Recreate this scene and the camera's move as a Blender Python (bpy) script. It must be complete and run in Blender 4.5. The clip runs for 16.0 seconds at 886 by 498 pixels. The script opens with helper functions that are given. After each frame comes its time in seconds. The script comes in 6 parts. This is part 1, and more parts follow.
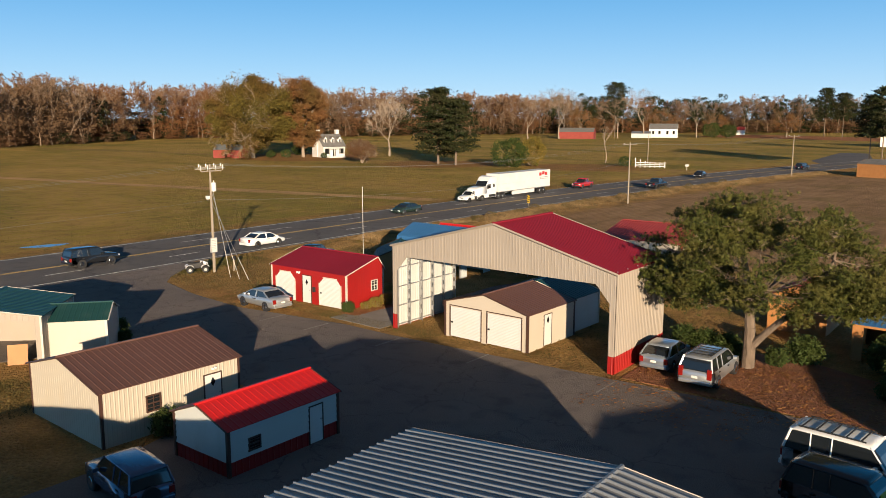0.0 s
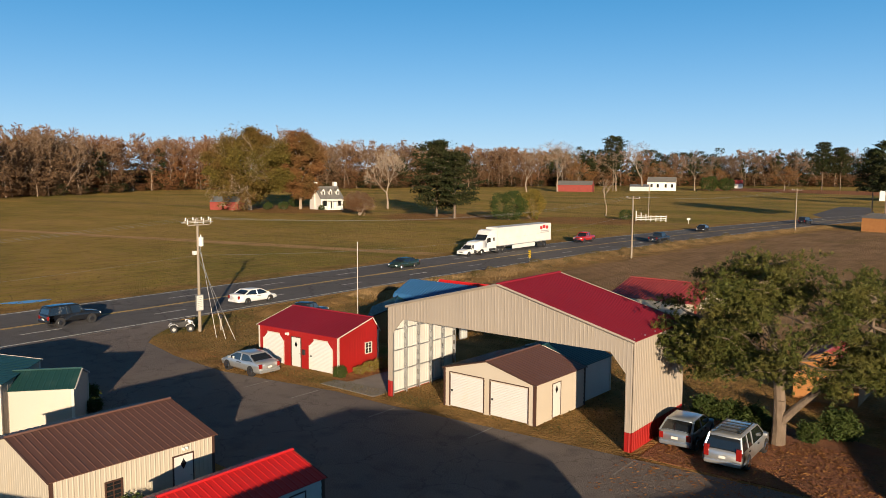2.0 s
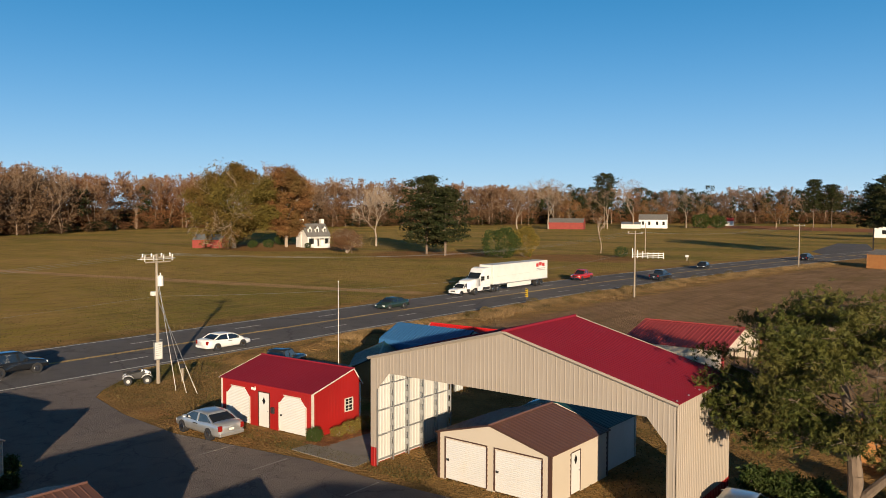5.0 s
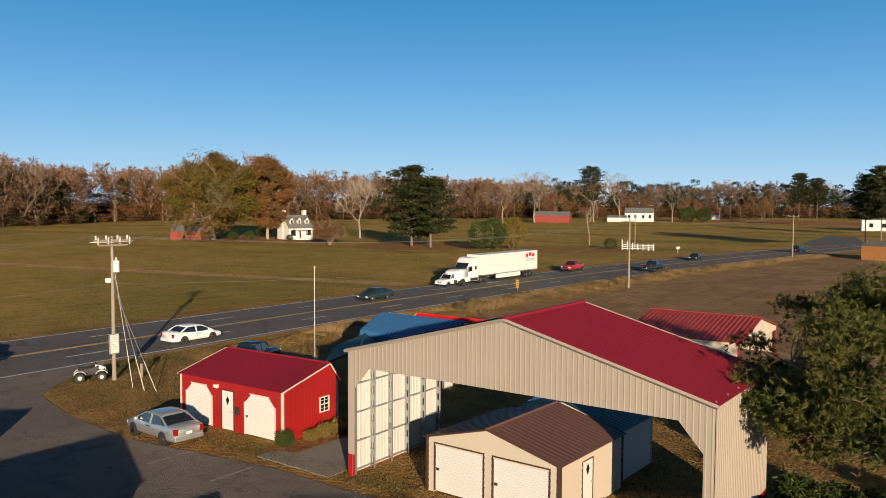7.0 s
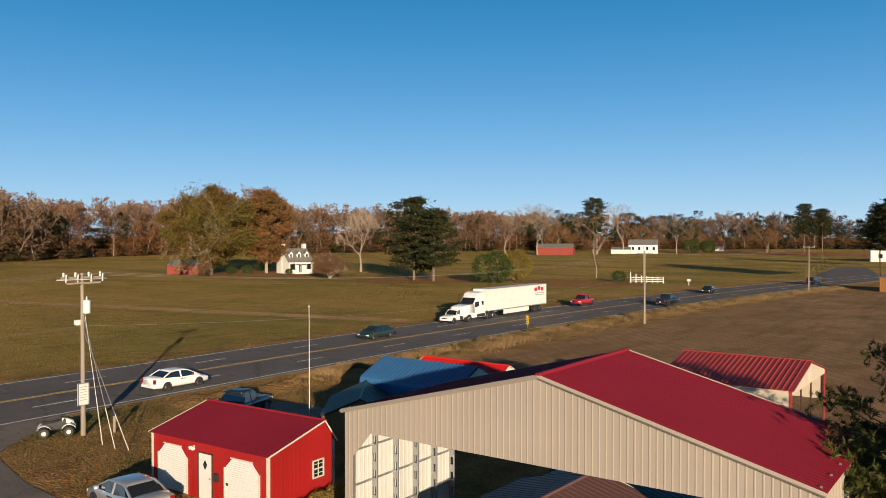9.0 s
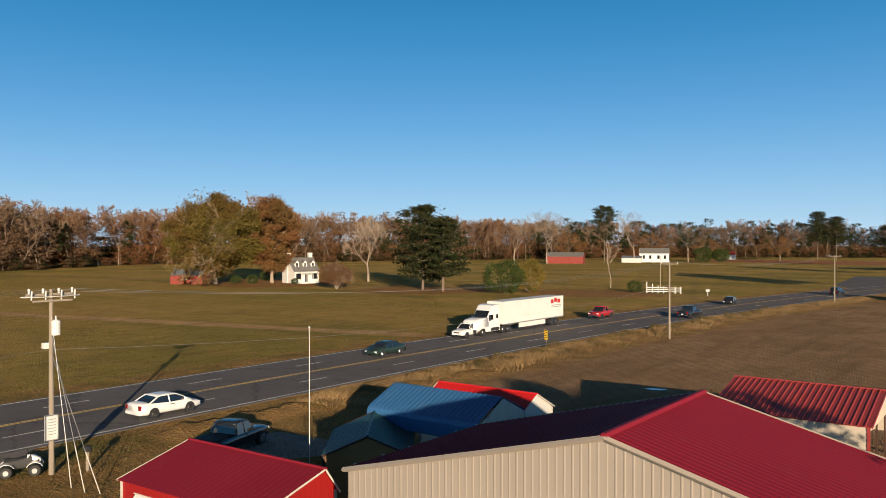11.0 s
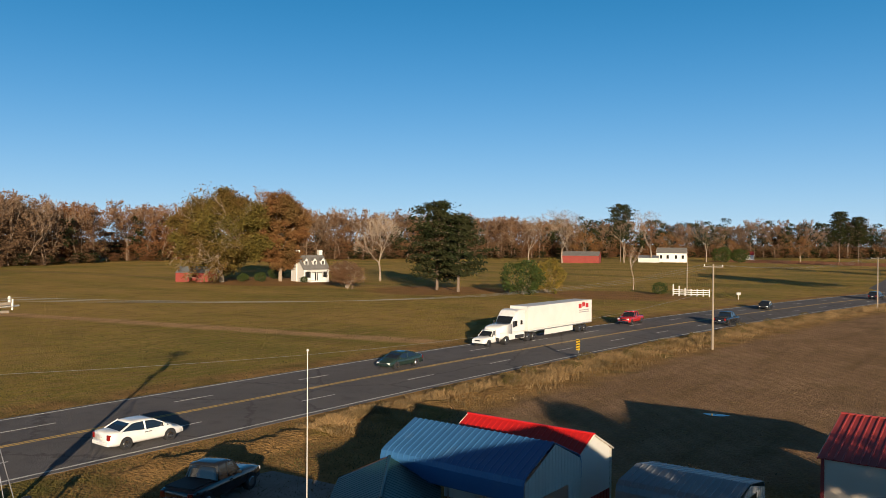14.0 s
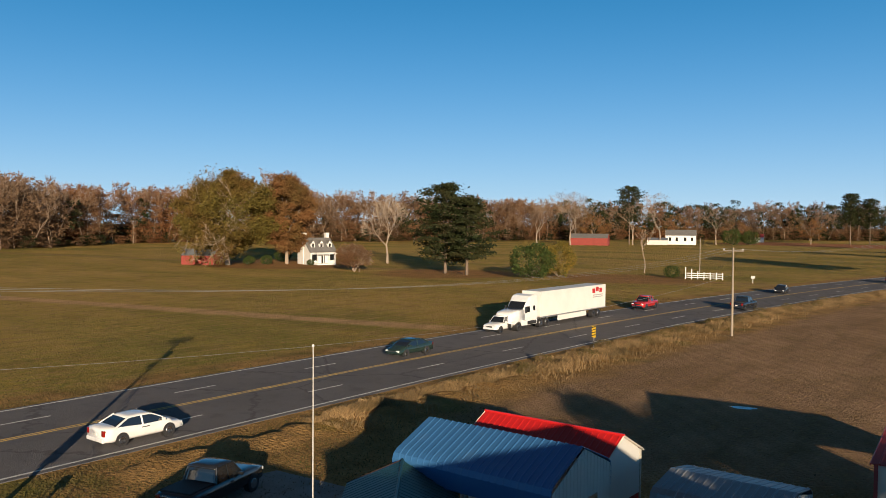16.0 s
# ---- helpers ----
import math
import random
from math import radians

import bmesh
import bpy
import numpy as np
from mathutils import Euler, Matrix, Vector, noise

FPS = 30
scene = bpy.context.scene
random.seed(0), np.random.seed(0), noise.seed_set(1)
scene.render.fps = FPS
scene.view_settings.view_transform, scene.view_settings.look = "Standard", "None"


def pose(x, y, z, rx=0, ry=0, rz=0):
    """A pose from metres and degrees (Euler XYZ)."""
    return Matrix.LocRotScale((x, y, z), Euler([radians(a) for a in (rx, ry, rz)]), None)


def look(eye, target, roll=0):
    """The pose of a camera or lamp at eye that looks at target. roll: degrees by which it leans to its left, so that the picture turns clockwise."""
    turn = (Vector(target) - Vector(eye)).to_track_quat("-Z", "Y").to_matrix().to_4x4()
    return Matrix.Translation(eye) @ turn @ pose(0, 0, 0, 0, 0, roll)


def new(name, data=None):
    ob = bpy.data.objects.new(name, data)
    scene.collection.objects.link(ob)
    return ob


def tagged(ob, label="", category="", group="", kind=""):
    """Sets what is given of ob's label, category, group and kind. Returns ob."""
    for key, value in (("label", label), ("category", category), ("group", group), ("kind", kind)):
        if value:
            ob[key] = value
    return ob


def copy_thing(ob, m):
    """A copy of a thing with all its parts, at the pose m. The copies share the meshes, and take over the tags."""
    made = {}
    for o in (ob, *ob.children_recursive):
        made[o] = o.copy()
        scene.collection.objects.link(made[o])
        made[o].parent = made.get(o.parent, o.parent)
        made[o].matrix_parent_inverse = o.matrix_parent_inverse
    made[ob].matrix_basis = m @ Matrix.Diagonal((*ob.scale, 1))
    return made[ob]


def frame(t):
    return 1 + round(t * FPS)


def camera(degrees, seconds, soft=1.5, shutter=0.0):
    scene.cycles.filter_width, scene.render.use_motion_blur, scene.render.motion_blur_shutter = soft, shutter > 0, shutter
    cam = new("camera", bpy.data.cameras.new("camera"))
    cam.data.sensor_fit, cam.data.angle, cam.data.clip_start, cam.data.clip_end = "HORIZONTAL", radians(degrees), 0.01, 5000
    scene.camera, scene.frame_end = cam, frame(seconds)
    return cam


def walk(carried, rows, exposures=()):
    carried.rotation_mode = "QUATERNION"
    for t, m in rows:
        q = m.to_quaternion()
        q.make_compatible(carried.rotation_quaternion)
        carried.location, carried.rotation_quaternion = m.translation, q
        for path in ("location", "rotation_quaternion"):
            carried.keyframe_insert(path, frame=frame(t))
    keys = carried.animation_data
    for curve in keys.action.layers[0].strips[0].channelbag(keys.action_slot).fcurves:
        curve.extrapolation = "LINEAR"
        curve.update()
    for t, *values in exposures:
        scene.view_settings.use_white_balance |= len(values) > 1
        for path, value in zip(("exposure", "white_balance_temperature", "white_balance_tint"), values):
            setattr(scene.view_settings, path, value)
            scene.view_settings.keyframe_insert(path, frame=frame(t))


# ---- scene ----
cam = camera(57.9, 16.0, soft=0.8)
PATH = [
    (0, (7.659, -5.758, 13.375), (6.446, -4.202, 13.049), 0.1),
    (0.5, (7.204, -5.219, 13.362), (5.992, -3.664, 13.028), 0.2),
    (1, (6.693, -4.585, 13.376), (5.479, -3.026, 13.07), 0.2),
    (1.5, (6.085, -3.853, 13.378), (4.869, -2.287, 13.115), 0.3),
    (2, (5.396, -2.99, 13.361), (4.176, -1.418, 13.163), 0.3),
    (2.5, (4.653, -2.046, 13.35), (3.428, -0.469, 13.236), 0.3),
    (3, (3.929, -1.146, 13.373), (2.707, 0.428, 13.199), 0.3),
    (3.5, (3.12, -0.221, 13.356), (1.9, 1.351, 13.158), 0.2),
    (4, (2.319, 0.77, 13.276), (1.096, 2.345, 13.126), 0.3),
    (6.5, (-1.759, 5.778, 11.677), (-2.935, 7.393, 11.588), 0.2),
    (7, (-2.638, 6.877, 11.6), (-3.811, 8.493, 11.485), 0.3),
    (7.5, (-3.595, 7.987, 11.595), (-4.769, 9.604, 11.506), 0.2),
    (8, (-4.551, 9.066, 11.548), (-5.726, 10.683, 11.478), 0.2),
    (8.5, (-5.453, 10.08, 11.506), (-6.63, 11.696, 11.462), 0.1),
    (9, (-6.293, 11.054, 11.484), (-7.47, 12.67, 11.451), 0.0),
    (9.5, (-7.206, 12.129, 11.499), (-8.386, 13.744, 11.486), 0.0),
    (12, (-12.265, 17.581, 11.648), (-13.464, 19.182, 11.631), 0.1),
    (12.5, (-13.294, 18.698, 11.63), (-14.495, 20.297, 11.611), 0.1),
    (13, (-14.346, 19.827, 11.607), (-15.551, 21.424, 11.599), 0.0),
    (13.5, (-15.341, 20.888, 11.657), (-16.55, 22.481, 11.636), 0.3),
    (14, (-16.285, 21.931, 11.73), (-17.5, 23.52, 11.712), 0.4),
    (14.5, (-17.174, 22.849, 11.83), (-18.393, 24.435, 11.824), 0.5),
    (15, (-17.77, 23.522, 11.845), (-18.993, 25.104, 11.816), 0.3),
    (15.5, (-18.116, 23.858, 11.846), (-19.343, 25.438, 11.829), 0.2),
    (16, (-18.321, 23.912, 11.845), (-19.548, 25.49, 11.782), 0.4),
]
walk(cam, [(t, look(eye, target, roll)) for t, eye, target, roll in PATH],
     exposures=((0.0, 0.86), (1.5, 0.80), (3.0, 0.70), (4.0, 0.67), (16.0, 0.67)))

# ---- light ----
SUN_ELEVATION, SUN_AZIMUTH = 9.9, 132.6
world = bpy.data.worlds.new("sky")
scene.world = world
world.use_nodes = True
wn = world.node_tree.nodes
sky = wn.new("ShaderNodeTexSky")
sky.sky_type, sky.sun_disc = "NISHITA", False
sky.sun_elevation, sky.sun_rotation = radians(SUN_ELEVATION), radians(SUN_AZIMUTH)
sky.altitude, sky.air_density, sky.dust_density, sky.ozone_density = 50, 1.0, 0.8, 4.0
tint = wn.new("ShaderNodeMix")
tint.data_type, tint.blend_type = "RGBA", "MULTIPLY"
tint.inputs[0].default_value, tint.inputs[7].default_value = 1.0, (0.45, 1.0, 1.14, 1)
world.node_tree.links.new(sky.outputs[0], tint.inputs[6])
# pale haze towards the horizon, all the way round, and the deep blue of dry autumn air
wl = world.node_tree.links
dirn = wn.new("ShaderNodeTexCoord")
sepz = wn.new("ShaderNodeSeparateXYZ")
wl.new(dirn.outputs["Generated"], sepz.inputs[0])


def low_glow(power, colour):
    up = wn.new("ShaderNodeMath")
    up.operation, up.use_clamp, up.inputs[0].default_value = "SUBTRACT", True, 1.0
    wl.new(sepz.outputs[2], up.inputs[1])
    pw = wn.new("ShaderNodeMath")
    pw.operation, pw.inputs[1].default_value = "POWER", power
    wl.new(up.outputs[0], pw.inputs[0])
    sc = wn.new("ShaderNodeVectorMath")
    sc.operation = "SCALE"
    sc.inputs[0].default_value = colour
    wl.new(pw.outputs[0], sc.inputs["Scale"])
    return sc.outputs[0]


def plus(a, b):
    n = wn.new("ShaderNodeVectorMath")
    wl.new(a, n.inputs[0])
    wl.new(b, n.inputs[1])
    return n.outputs[0]


base = wn.new("ShaderNodeVectorMath")
base.operation = "SCALE"
base.inputs["Scale"].default_value = 0.010
wl.new(tint.outputs[2], base.inputs[0])
total = plus(plus(base.outputs[0], low_glow(9.0, (0.33, 0.20, -0.05))), low_glow(2.2, (0.004, 0.245, 0.585)))
# the clear sky deepens smoothly towards the zenith
deep = wn.new("ShaderNodeMapRange")
deep.interpolation_type = "SMOOTHSTEP"
deep.inputs[1].default_value, deep.inputs[2].default_value = 0.30, 0.85
wl.new(sepz.outputs[2], deep.inputs[0])
dome = wn.new("ShaderNodeMix")
dome.data_type = "RGBA"
dome.inputs[7].default_value = (0.030, 0.036, 0.052, 1)
wl.new(deep.outputs[0], dome.inputs[0])
wl.new(total, dome.inputs[6])
wl.new(dome.outputs[2], wn["Background"].inputs[0])
wn["Background"].inputs[1].default_value = 1.0
sun_data = bpy.data.lights.new("sun", "SUN")
sun_data.energy, sun_data.angle, sun_data.color = 5.0, radians(0.5), (1.0, 0.79, 0.55)
sun = new("sun", sun_data)
az, el = radians(SUN_AZIMUTH), radians(SUN_ELEVATION)
sun.matrix_world = look((60 * math.sin(az), 60 * math.cos(az), 60 * math.tan(el)), (0, 0, 0))


# ---- materials ----
def nodes_of(name):
    m = bpy.data.materials.new(name)
    m.use_nodes = True
    return m, m.node_tree.nodes, m.node_tree.links, m.node_tree.nodes["Principled BSDF"]


def ramp_mix(nt, lk, fac, a, b):
    mix = nt.new("ShaderNodeMix")
    mix.data_type = "RGBA"
    lk.new(fac, mix.inputs[0])
    for i, c in ((6, a), (7, b)):
        if isinstance(c, tuple):
            mix.inputs[i].default_value = (*c, 1)
        else:
            lk.new(c, mix.inputs[i])
    return mix.outputs[2]


def noise_fac(nt, lk, scale, lo=0.35, hi=0.65, detail=4.0, stretch=None, coord="Object"):
    tc = nt.new("ShaderNodeTexCoord")
    src = tc.outputs[coord]
    if stretch:
        mp = nt.new("ShaderNodeMapping")
        mp.inputs["Scale"].default_value = stretch
        lk.new(src, mp.inputs[0])
        src = mp.outputs[0]
    nz = nt.new("ShaderNodeTexNoise")
    nz.inputs["Scale"].default_value, nz.inputs["Detail"].default_value = scale, detail
    lk.new(src, nz.inputs["Vector"])
    mr = nt.new("ShaderNodeMapRange")
    mr.inputs[1].default_value, mr.inputs[2].default_value = lo, hi
    lk.new(nz.outputs["Fac"], mr.inputs[0])
    return mr.outputs[0]


def add_bump(nt, lk, bsdf, height, strength, distance):
    b = nt.new("ShaderNodeBump")
    b.inputs["Strength"].default_value, b.inputs["Distance"].default_value = strength, distance
    lk.new(height, b.inputs["Height"])
    lk.new(b.outputs[0], bsdf.inputs["Normal"])


def plain(name, a, b=None, scale=3.0, fine=40.0, rough=0.6, metal=0.0, bump=0.15, dist=0.01, stretch=None, dirt=None, spec=0.5):
    """A surface whose colour drifts between a and b, with fine grain and a touch of dirt."""
    m, nt, lk, bsdf = nodes_of(name)
    b = b or tuple(min(1, c * 0.82) for c in a)
    f1 = noise_fac(nt, lk, scale, 0.3, 0.7, stretch=stretch)
    col = ramp_mix(nt, lk, f1, a, b)
    f2 = noise_fac(nt, lk, fine, 0.25, 0.75, 3.0)
    dark = tuple(c * 0.8 for c in b)
    half = nt.new("ShaderNodeMath")
    half.operation, half.inputs[1].default_value = "MULTIPLY", 0.35
    lk.new(f2, half.inputs[0])
    col = ramp_mix(nt, lk, half.outputs[0], col, dark)
    if dirt:
        f3 = noise_fac(nt, lk, 1.1, 0.55, 0.8, 6.0, stretch=(1, 1, 0.35))
        d = nt.new("ShaderNodeMath")
        d.operation, d.inputs[1].default_value = "MULTIPLY", 0.4
        lk.new(f3, d.inputs[0])
        col = ramp_mix(nt, lk, d.outputs[0], col, dirt)
    lk.new(col, bsdf.inputs["Base Color"])
    bsdf.inputs["Roughness"].default_value, bsdf.inputs["Metallic"].default_value = rough, metal
    bsdf.inputs["Specular IOR Level"].default_value = spec
    if bump:
        add_bump(nt, lk, bsdf, f2, bump, dist)
    return m


def foliage(name, a, b, c, patch=0.35, rough=0.6, through_light=0.25):
    """Leaves: a colour for each leaf between a and b, patches of c."""
    m, nt, lk, bsdf = nodes_of(name)
    geo = nt.new("ShaderNodeNewGeometry")
    col = ramp_mix(nt, lk, geo.outputs["Random Per Island"], a, b)
    col = ramp_mix(nt, lk, noise_fac(nt, lk, patch, 0.42, 0.68), col, c)
    lk.new(col, bsdf.inputs["Base Color"])
    bsdf.inputs["Roughness"].default_value = rough
    bsdf.inputs["Specular IOR Level"].default_value = 0.2
    tr = nt.new("ShaderNodeBsdfTranslucent")
    lk.new(col, tr.inputs[0])
    ms = nt.new("ShaderNodeMixShader")
    ms.inputs[0].default_value = through_light
    lk.new(bsdf.outputs[0], ms.inputs[1])
    lk.new(tr.outputs[0], ms.inputs[2])
    lk.new(ms.outputs[0], nt["Material Output"].inputs[0])
    return m


def gloss(name, a, rough=0.15, metal=0.0, coat=0.6):
    m, nt, lk, bsdf = nodes_of(name)
    col = ramp_mix(nt, lk, noise_fac(nt, lk, 2.5, 0.3, 0.7), a, tuple(c * 0.86 for c in a))
    lk.new(col, bsdf.inputs["Base Color"])
    bsdf.inputs["Roughness"].default_value, bsdf.inputs["Metallic"].default_value = rough, metal
    bsdf.inputs["Coat Weight"].default_value = coat
    bsdf.inputs["Coat Roughness"].default_value = 0.08
    return m


SIDING_TAN = plain("tan_metal_siding", (0.36, 0.31, 0.26), (0.32, 0.275, 0.23), 0.4, rough=0.45, bump=0.05, dirt=(0.36, 0.29, 0.20))
SIDING_CREAM = plain("cream_metal_siding", (0.50, 0.45, 0.365), (0.46, 0.41, 0.335), 0.5, rough=0.45, bump=0.05, dirt=(0.48, 0.38, 0.25))
SIDING_BEIGE = plain("beige_lap_siding", (0.52, 0.455, 0.37), (0.48, 0.42, 0.34), 0.5, rough=0.5, bump=0.05, dirt=(0.5, 0.4, 0.27))
SIDING_GREY = plain("pale_grey_lap_siding", (0.50, 0.52, 0.50), (0.45, 0.47, 0.46), 0.5, rough=0.5, bump=0.05, dirt=(0.35, 0.34, 0.3))
SIDING_RED = plain("red_metal_siding", (0.32, 0.013, 0.012), (0.27, 0.011, 0.010), 0.6, rough=0.42, bump=0.05, dirt=(0.26, 0.03, 0.02))
SIDING_WHITE = plain("white_metal_lining", (0.56, 0.56, 0.54), (0.50, 0.50, 0.475), 0.5, rough=0.5, bump=0.05, dirt=(0.52, 0.47, 0.38))
ROOF_MAROON = plain("maroon_metal_roof", (0.245, 0.014, 0.028), (0.215, 0.012, 0.025), 0.3, rough=0.6, bump=0.04, dirt=(0.20, 0.025, 0.03), spec=0.15)
ROOF_RED = plain("bright_red_metal_roof", (0.55, 0.015, 0.014), (0.48, 0.013, 0.012), 0.4, rough=0.42, bump=0.04, dirt=(0.36, 0.03, 0.03))
ROOF_RUST = plain("faded_red_metal_roof", (0.30, 0.038, 0.035), (0.26, 0.033, 0.03), 0.4, rough=0.5, bump=0.04, dirt=(0.3, 0.08, 0.07))
ROOF_BROWN = plain("brown_metal_roof", (0.13, 0.062, 0.045), (0.115, 0.055, 0.04), 0.4, rough=0.48, bump=0.04, dirt=(0.16, 0.10, 0.08))
ROOF_GREEN = plain("dark_green_metal_roof", (0.014, 0.058, 0.056), (0.012, 0.048, 0.046), 0.4, rough=0.4, bump=0.04, dirt=(0.05, 0.09, 0.08))
ROOF_BLUE = plain("blue_metal_roof", (0.035, 0.13, 0.30), (0.03, 0.115, 0.27), 0.4, rough=0.4, bump=0.04, dirt=(0.08, 0.16, 0.27))
ROOF_GALV = plain("galvanised_metal_roof", (0.25, 0.265, 0.285), (0.20, 0.215, 0.235), 0.5, rough=0.45, metal=0.4, bump=0.05, dirt=(0.30, 0.29, 0.27))
TRIM_WHITE = plain("cream_white_trim", (0.60, 0.56, 0.49), rough=0.45, bump=0.03)
TRIM_BROWN = plain("dark_brown_trim", (0.07, 0.035, 0.026), rough=0.45, bump=0.03)
DOOR_WHITE = plain("white_painted_steel_door", (0.64, 0.635, 0.62), (0.60, 0.595, 0.58), 0.8, rough=0.4, bump=0.03, dirt=(0.6, 0.55, 0.46))
GALV = plain("galvanised_steel", (0.45, 0.46, 0.47), (0.36, 0.37, 0.38), 2.0, rough=0.4, metal=0.7, bump=0.05)
DARK = plain("black_rubber_and_plastic", (0.018, 0.018, 0.02), (0.025, 0.025, 0.026), 4.0, rough=0.7)
GLASS_DARK = gloss("tinted_window_glass", (0.012, 0.015, 0.018), 0.05, 0.0, 1.0)
WOOD_POLE = plain("weathered_pole_wood", (0.30, 0.255, 0.20), (0.24, 0.20, 0.155), 1.5, 60, rough=0.85, bump=0.5, stretch=(6, 6, 0.6))
WOOD_ORANGE = plain("honey_stained_wood", (0.42, 0.19, 0.06), (0.35, 0.15, 0.045), 1.2, 50, rough=0.6, bump=0.3)
BARK_PINE = plain("pine_bark", (0.22, 0.165, 0.12), (0.13, 0.095, 0.07), 5.0, 30, rough=0.9, bump=0.8, dist=0.03, stretch=(1, 1, 0.35))
BARK_GREY = plain("grey_bare_bark", (0.34, 0.27, 0.205), (0.24, 0.185, 0.14), 0.25, 12, rough=0.9, bump=0.3)
BARK_WOODS = plain("woodland_bark", (0.30, 0.22, 0.165), (0.19, 0.138, 0.10), 0.06, 6, rough=0.9, bump=0.2)
NEEDLES = foliage("pine_needles", (0.024, 0.036, 0.008), (0.098, 0.104, 0.020), (0.110, 0.098, 0.024), 0.55, through_light=0.04)
NEEDLES_FAR = foliage("far_pine_needles", (0.017, 0.027, 0.010), (0.037, 0.048, 0.016), (0.055, 0.052, 0.021), 0.2)
LEAF_OAK = foliage("oak_leaves_turning", (0.090, 0.076, 0.018), (0.190, 0.145, 0.034), (0.16, 0.092, 0.030), 0.10)
LEAF_RUST = foliage("rust_brown_leaves", (0.17, 0.080, 0.030), (0.27, 0.135, 0.055), (0.13, 0.09, 0.03), 0.12)
LEAF_WOODS = foliage("autumn_woodland_leaves", (0.115, 0.072, 0.042), (0.21, 0.130, 0.076), (0.21, 0.096, 0.040), 0.02)
LITTER = foliage("fallen_leaves", (0.26, 0.10, 0.035), (0.48, 0.24, 0.085), (0.20, 0.09, 0.04), 0.6)
TUFTS = foliage("grass_tufts", (0.075, 0.060, 0.018), (0.19, 0.130, 0.045), (0.075, 0.075, 0.020), 0.22)
LEAF_SHRUB = foliage("evergreen_shrub_leaves", (0.030, 0.055, 0.012), (0.085, 0.115, 0.030), (0.06, 0.075, 0.02), 0.8)
LEAF_YELLOW = foliage("yellow_shrub_leaves", (0.17, 0.125, 0.022), (0.32, 0.215, 0.038), (0.10, 0.095, 0.022), 0.5)
DRY_GRASS = foliage("dry_tall_grass", (0.20, 0.132, 0.062), (0.40, 0.265, 0.125), (0.10, 0.072, 0.032), 0.35)
MULCH = plain("pine_straw_mulch", (0.40, 0.145, 0.06), (0.27, 0.11, 0.05), 1.3, 22, rough=0.95, bump=1.0, dist=0.12, dirt=(0.36, 0.24, 0.11))
GRAVEL = plain("grey_gravel", (0.30, 0.27, 0.24), (0.22, 0.195, 0.17), 1.0, 25, rough=0.95, bump=0.9, dist=0.03)
PAINT_WHITE = plain("worn_white_road_paint", (0.62, 0.62, 0.58), (0.42, 0.42, 0.40), 2.5, 18, rough=0.7)
PAINT_OLD = plain("faded_bay_paint", (0.34, 0.32, 0.29), (0.20, 0.18, 0.16), 3.0, 14, rough=0.8)
PAINT_YELLOW = plain("worn_yellow_road_paint", (0.55, 0.37, 0.09), (0.40, 0.27, 0.08), 2.5, 18, rough=0.7)
HOUSE_WHITE = plain("white_clapboard", (0.72, 0.71, 0.68), (0.64, 0.63, 0.60), 0.6, rough=0.55)
SHINGLE = plain("grey_shingles", (0.17, 0.165, 0.16), (0.12, 0.115, 0.11), 1.0, 15, rough=0.9)
BRICK = plain("old_red_brick", (0.30, 0.10, 0.07), (0.22, 0.075, 0.05), 2.0, 20, rough=0.9)
BARN_RED = plain("barn_red_boards", (0.25, 0.04, 0.03), (0.20, 0.032, 0.025), 0.6, 15, rough=0.8, dirt=(0.2, 0.06, 0.04))
CAR_SILVER = gloss("silver_car_paint", (0.55, 0.57, 0.59), 0.3, 0.7)
CAR_WHITE = gloss("white_car_paint", (0.78, 0.78, 0.77), 0.3)
CAR_BLACK = gloss("black_car_paint", (0.014, 0.016, 0.020), 0.2)
CAR_BLUE = gloss("blue_grey_car_paint", (0.10, 0.15, 0.24), 0.25, 0.5)
CAR_LIGHTBLUE = gloss("pale_silver_blue_car_paint", (0.33, 0.38, 0.44), 0.28, 0.6)
CAR_RED = gloss("red_car_paint", (0.40, 0.02, 0.018), 0.25)
CAR_GREEN = gloss("dark_green_car_paint", (0.018, 0.035, 0.03), 0.22)
CHROME = plain("bright_metal", (0.62, 0.63, 0.65), rough=0.2, metal=1.0, bump=0)
LAMP_RED = gloss("red_tail_lamp", (0.22, 0.010, 0.008), 0.15)
LAMP_CLEAR = gloss("clear_head_lamp", (0.70, 0.72, 0.74), 0.1)
SIGN_YELLOW = plain("yellow_sign_face", (0.75, 0.50, 0.03), rough=0.5, bump=0)
RED_INK = plain("red_lettering", (0.45, 0.02, 0.02), rough=0.5, bump=0)
GREY_INK = plain("grey_lettering", (0.35, 0.35, 0.36), rough=0.5, bump=0)
GREEN_INK = plain("yellow_green_lettering", (0.45, 0.62, 0.08), rough=0.5, bump=0)
WIRE = plain("dull_aluminium_wire", (0.60, 0.57, 0.51), rough=0.6, bump=0)
CERAMIC = plain("white_ceramic", (0.75, 0.74, 0.70), rough=0.25, bump=0)


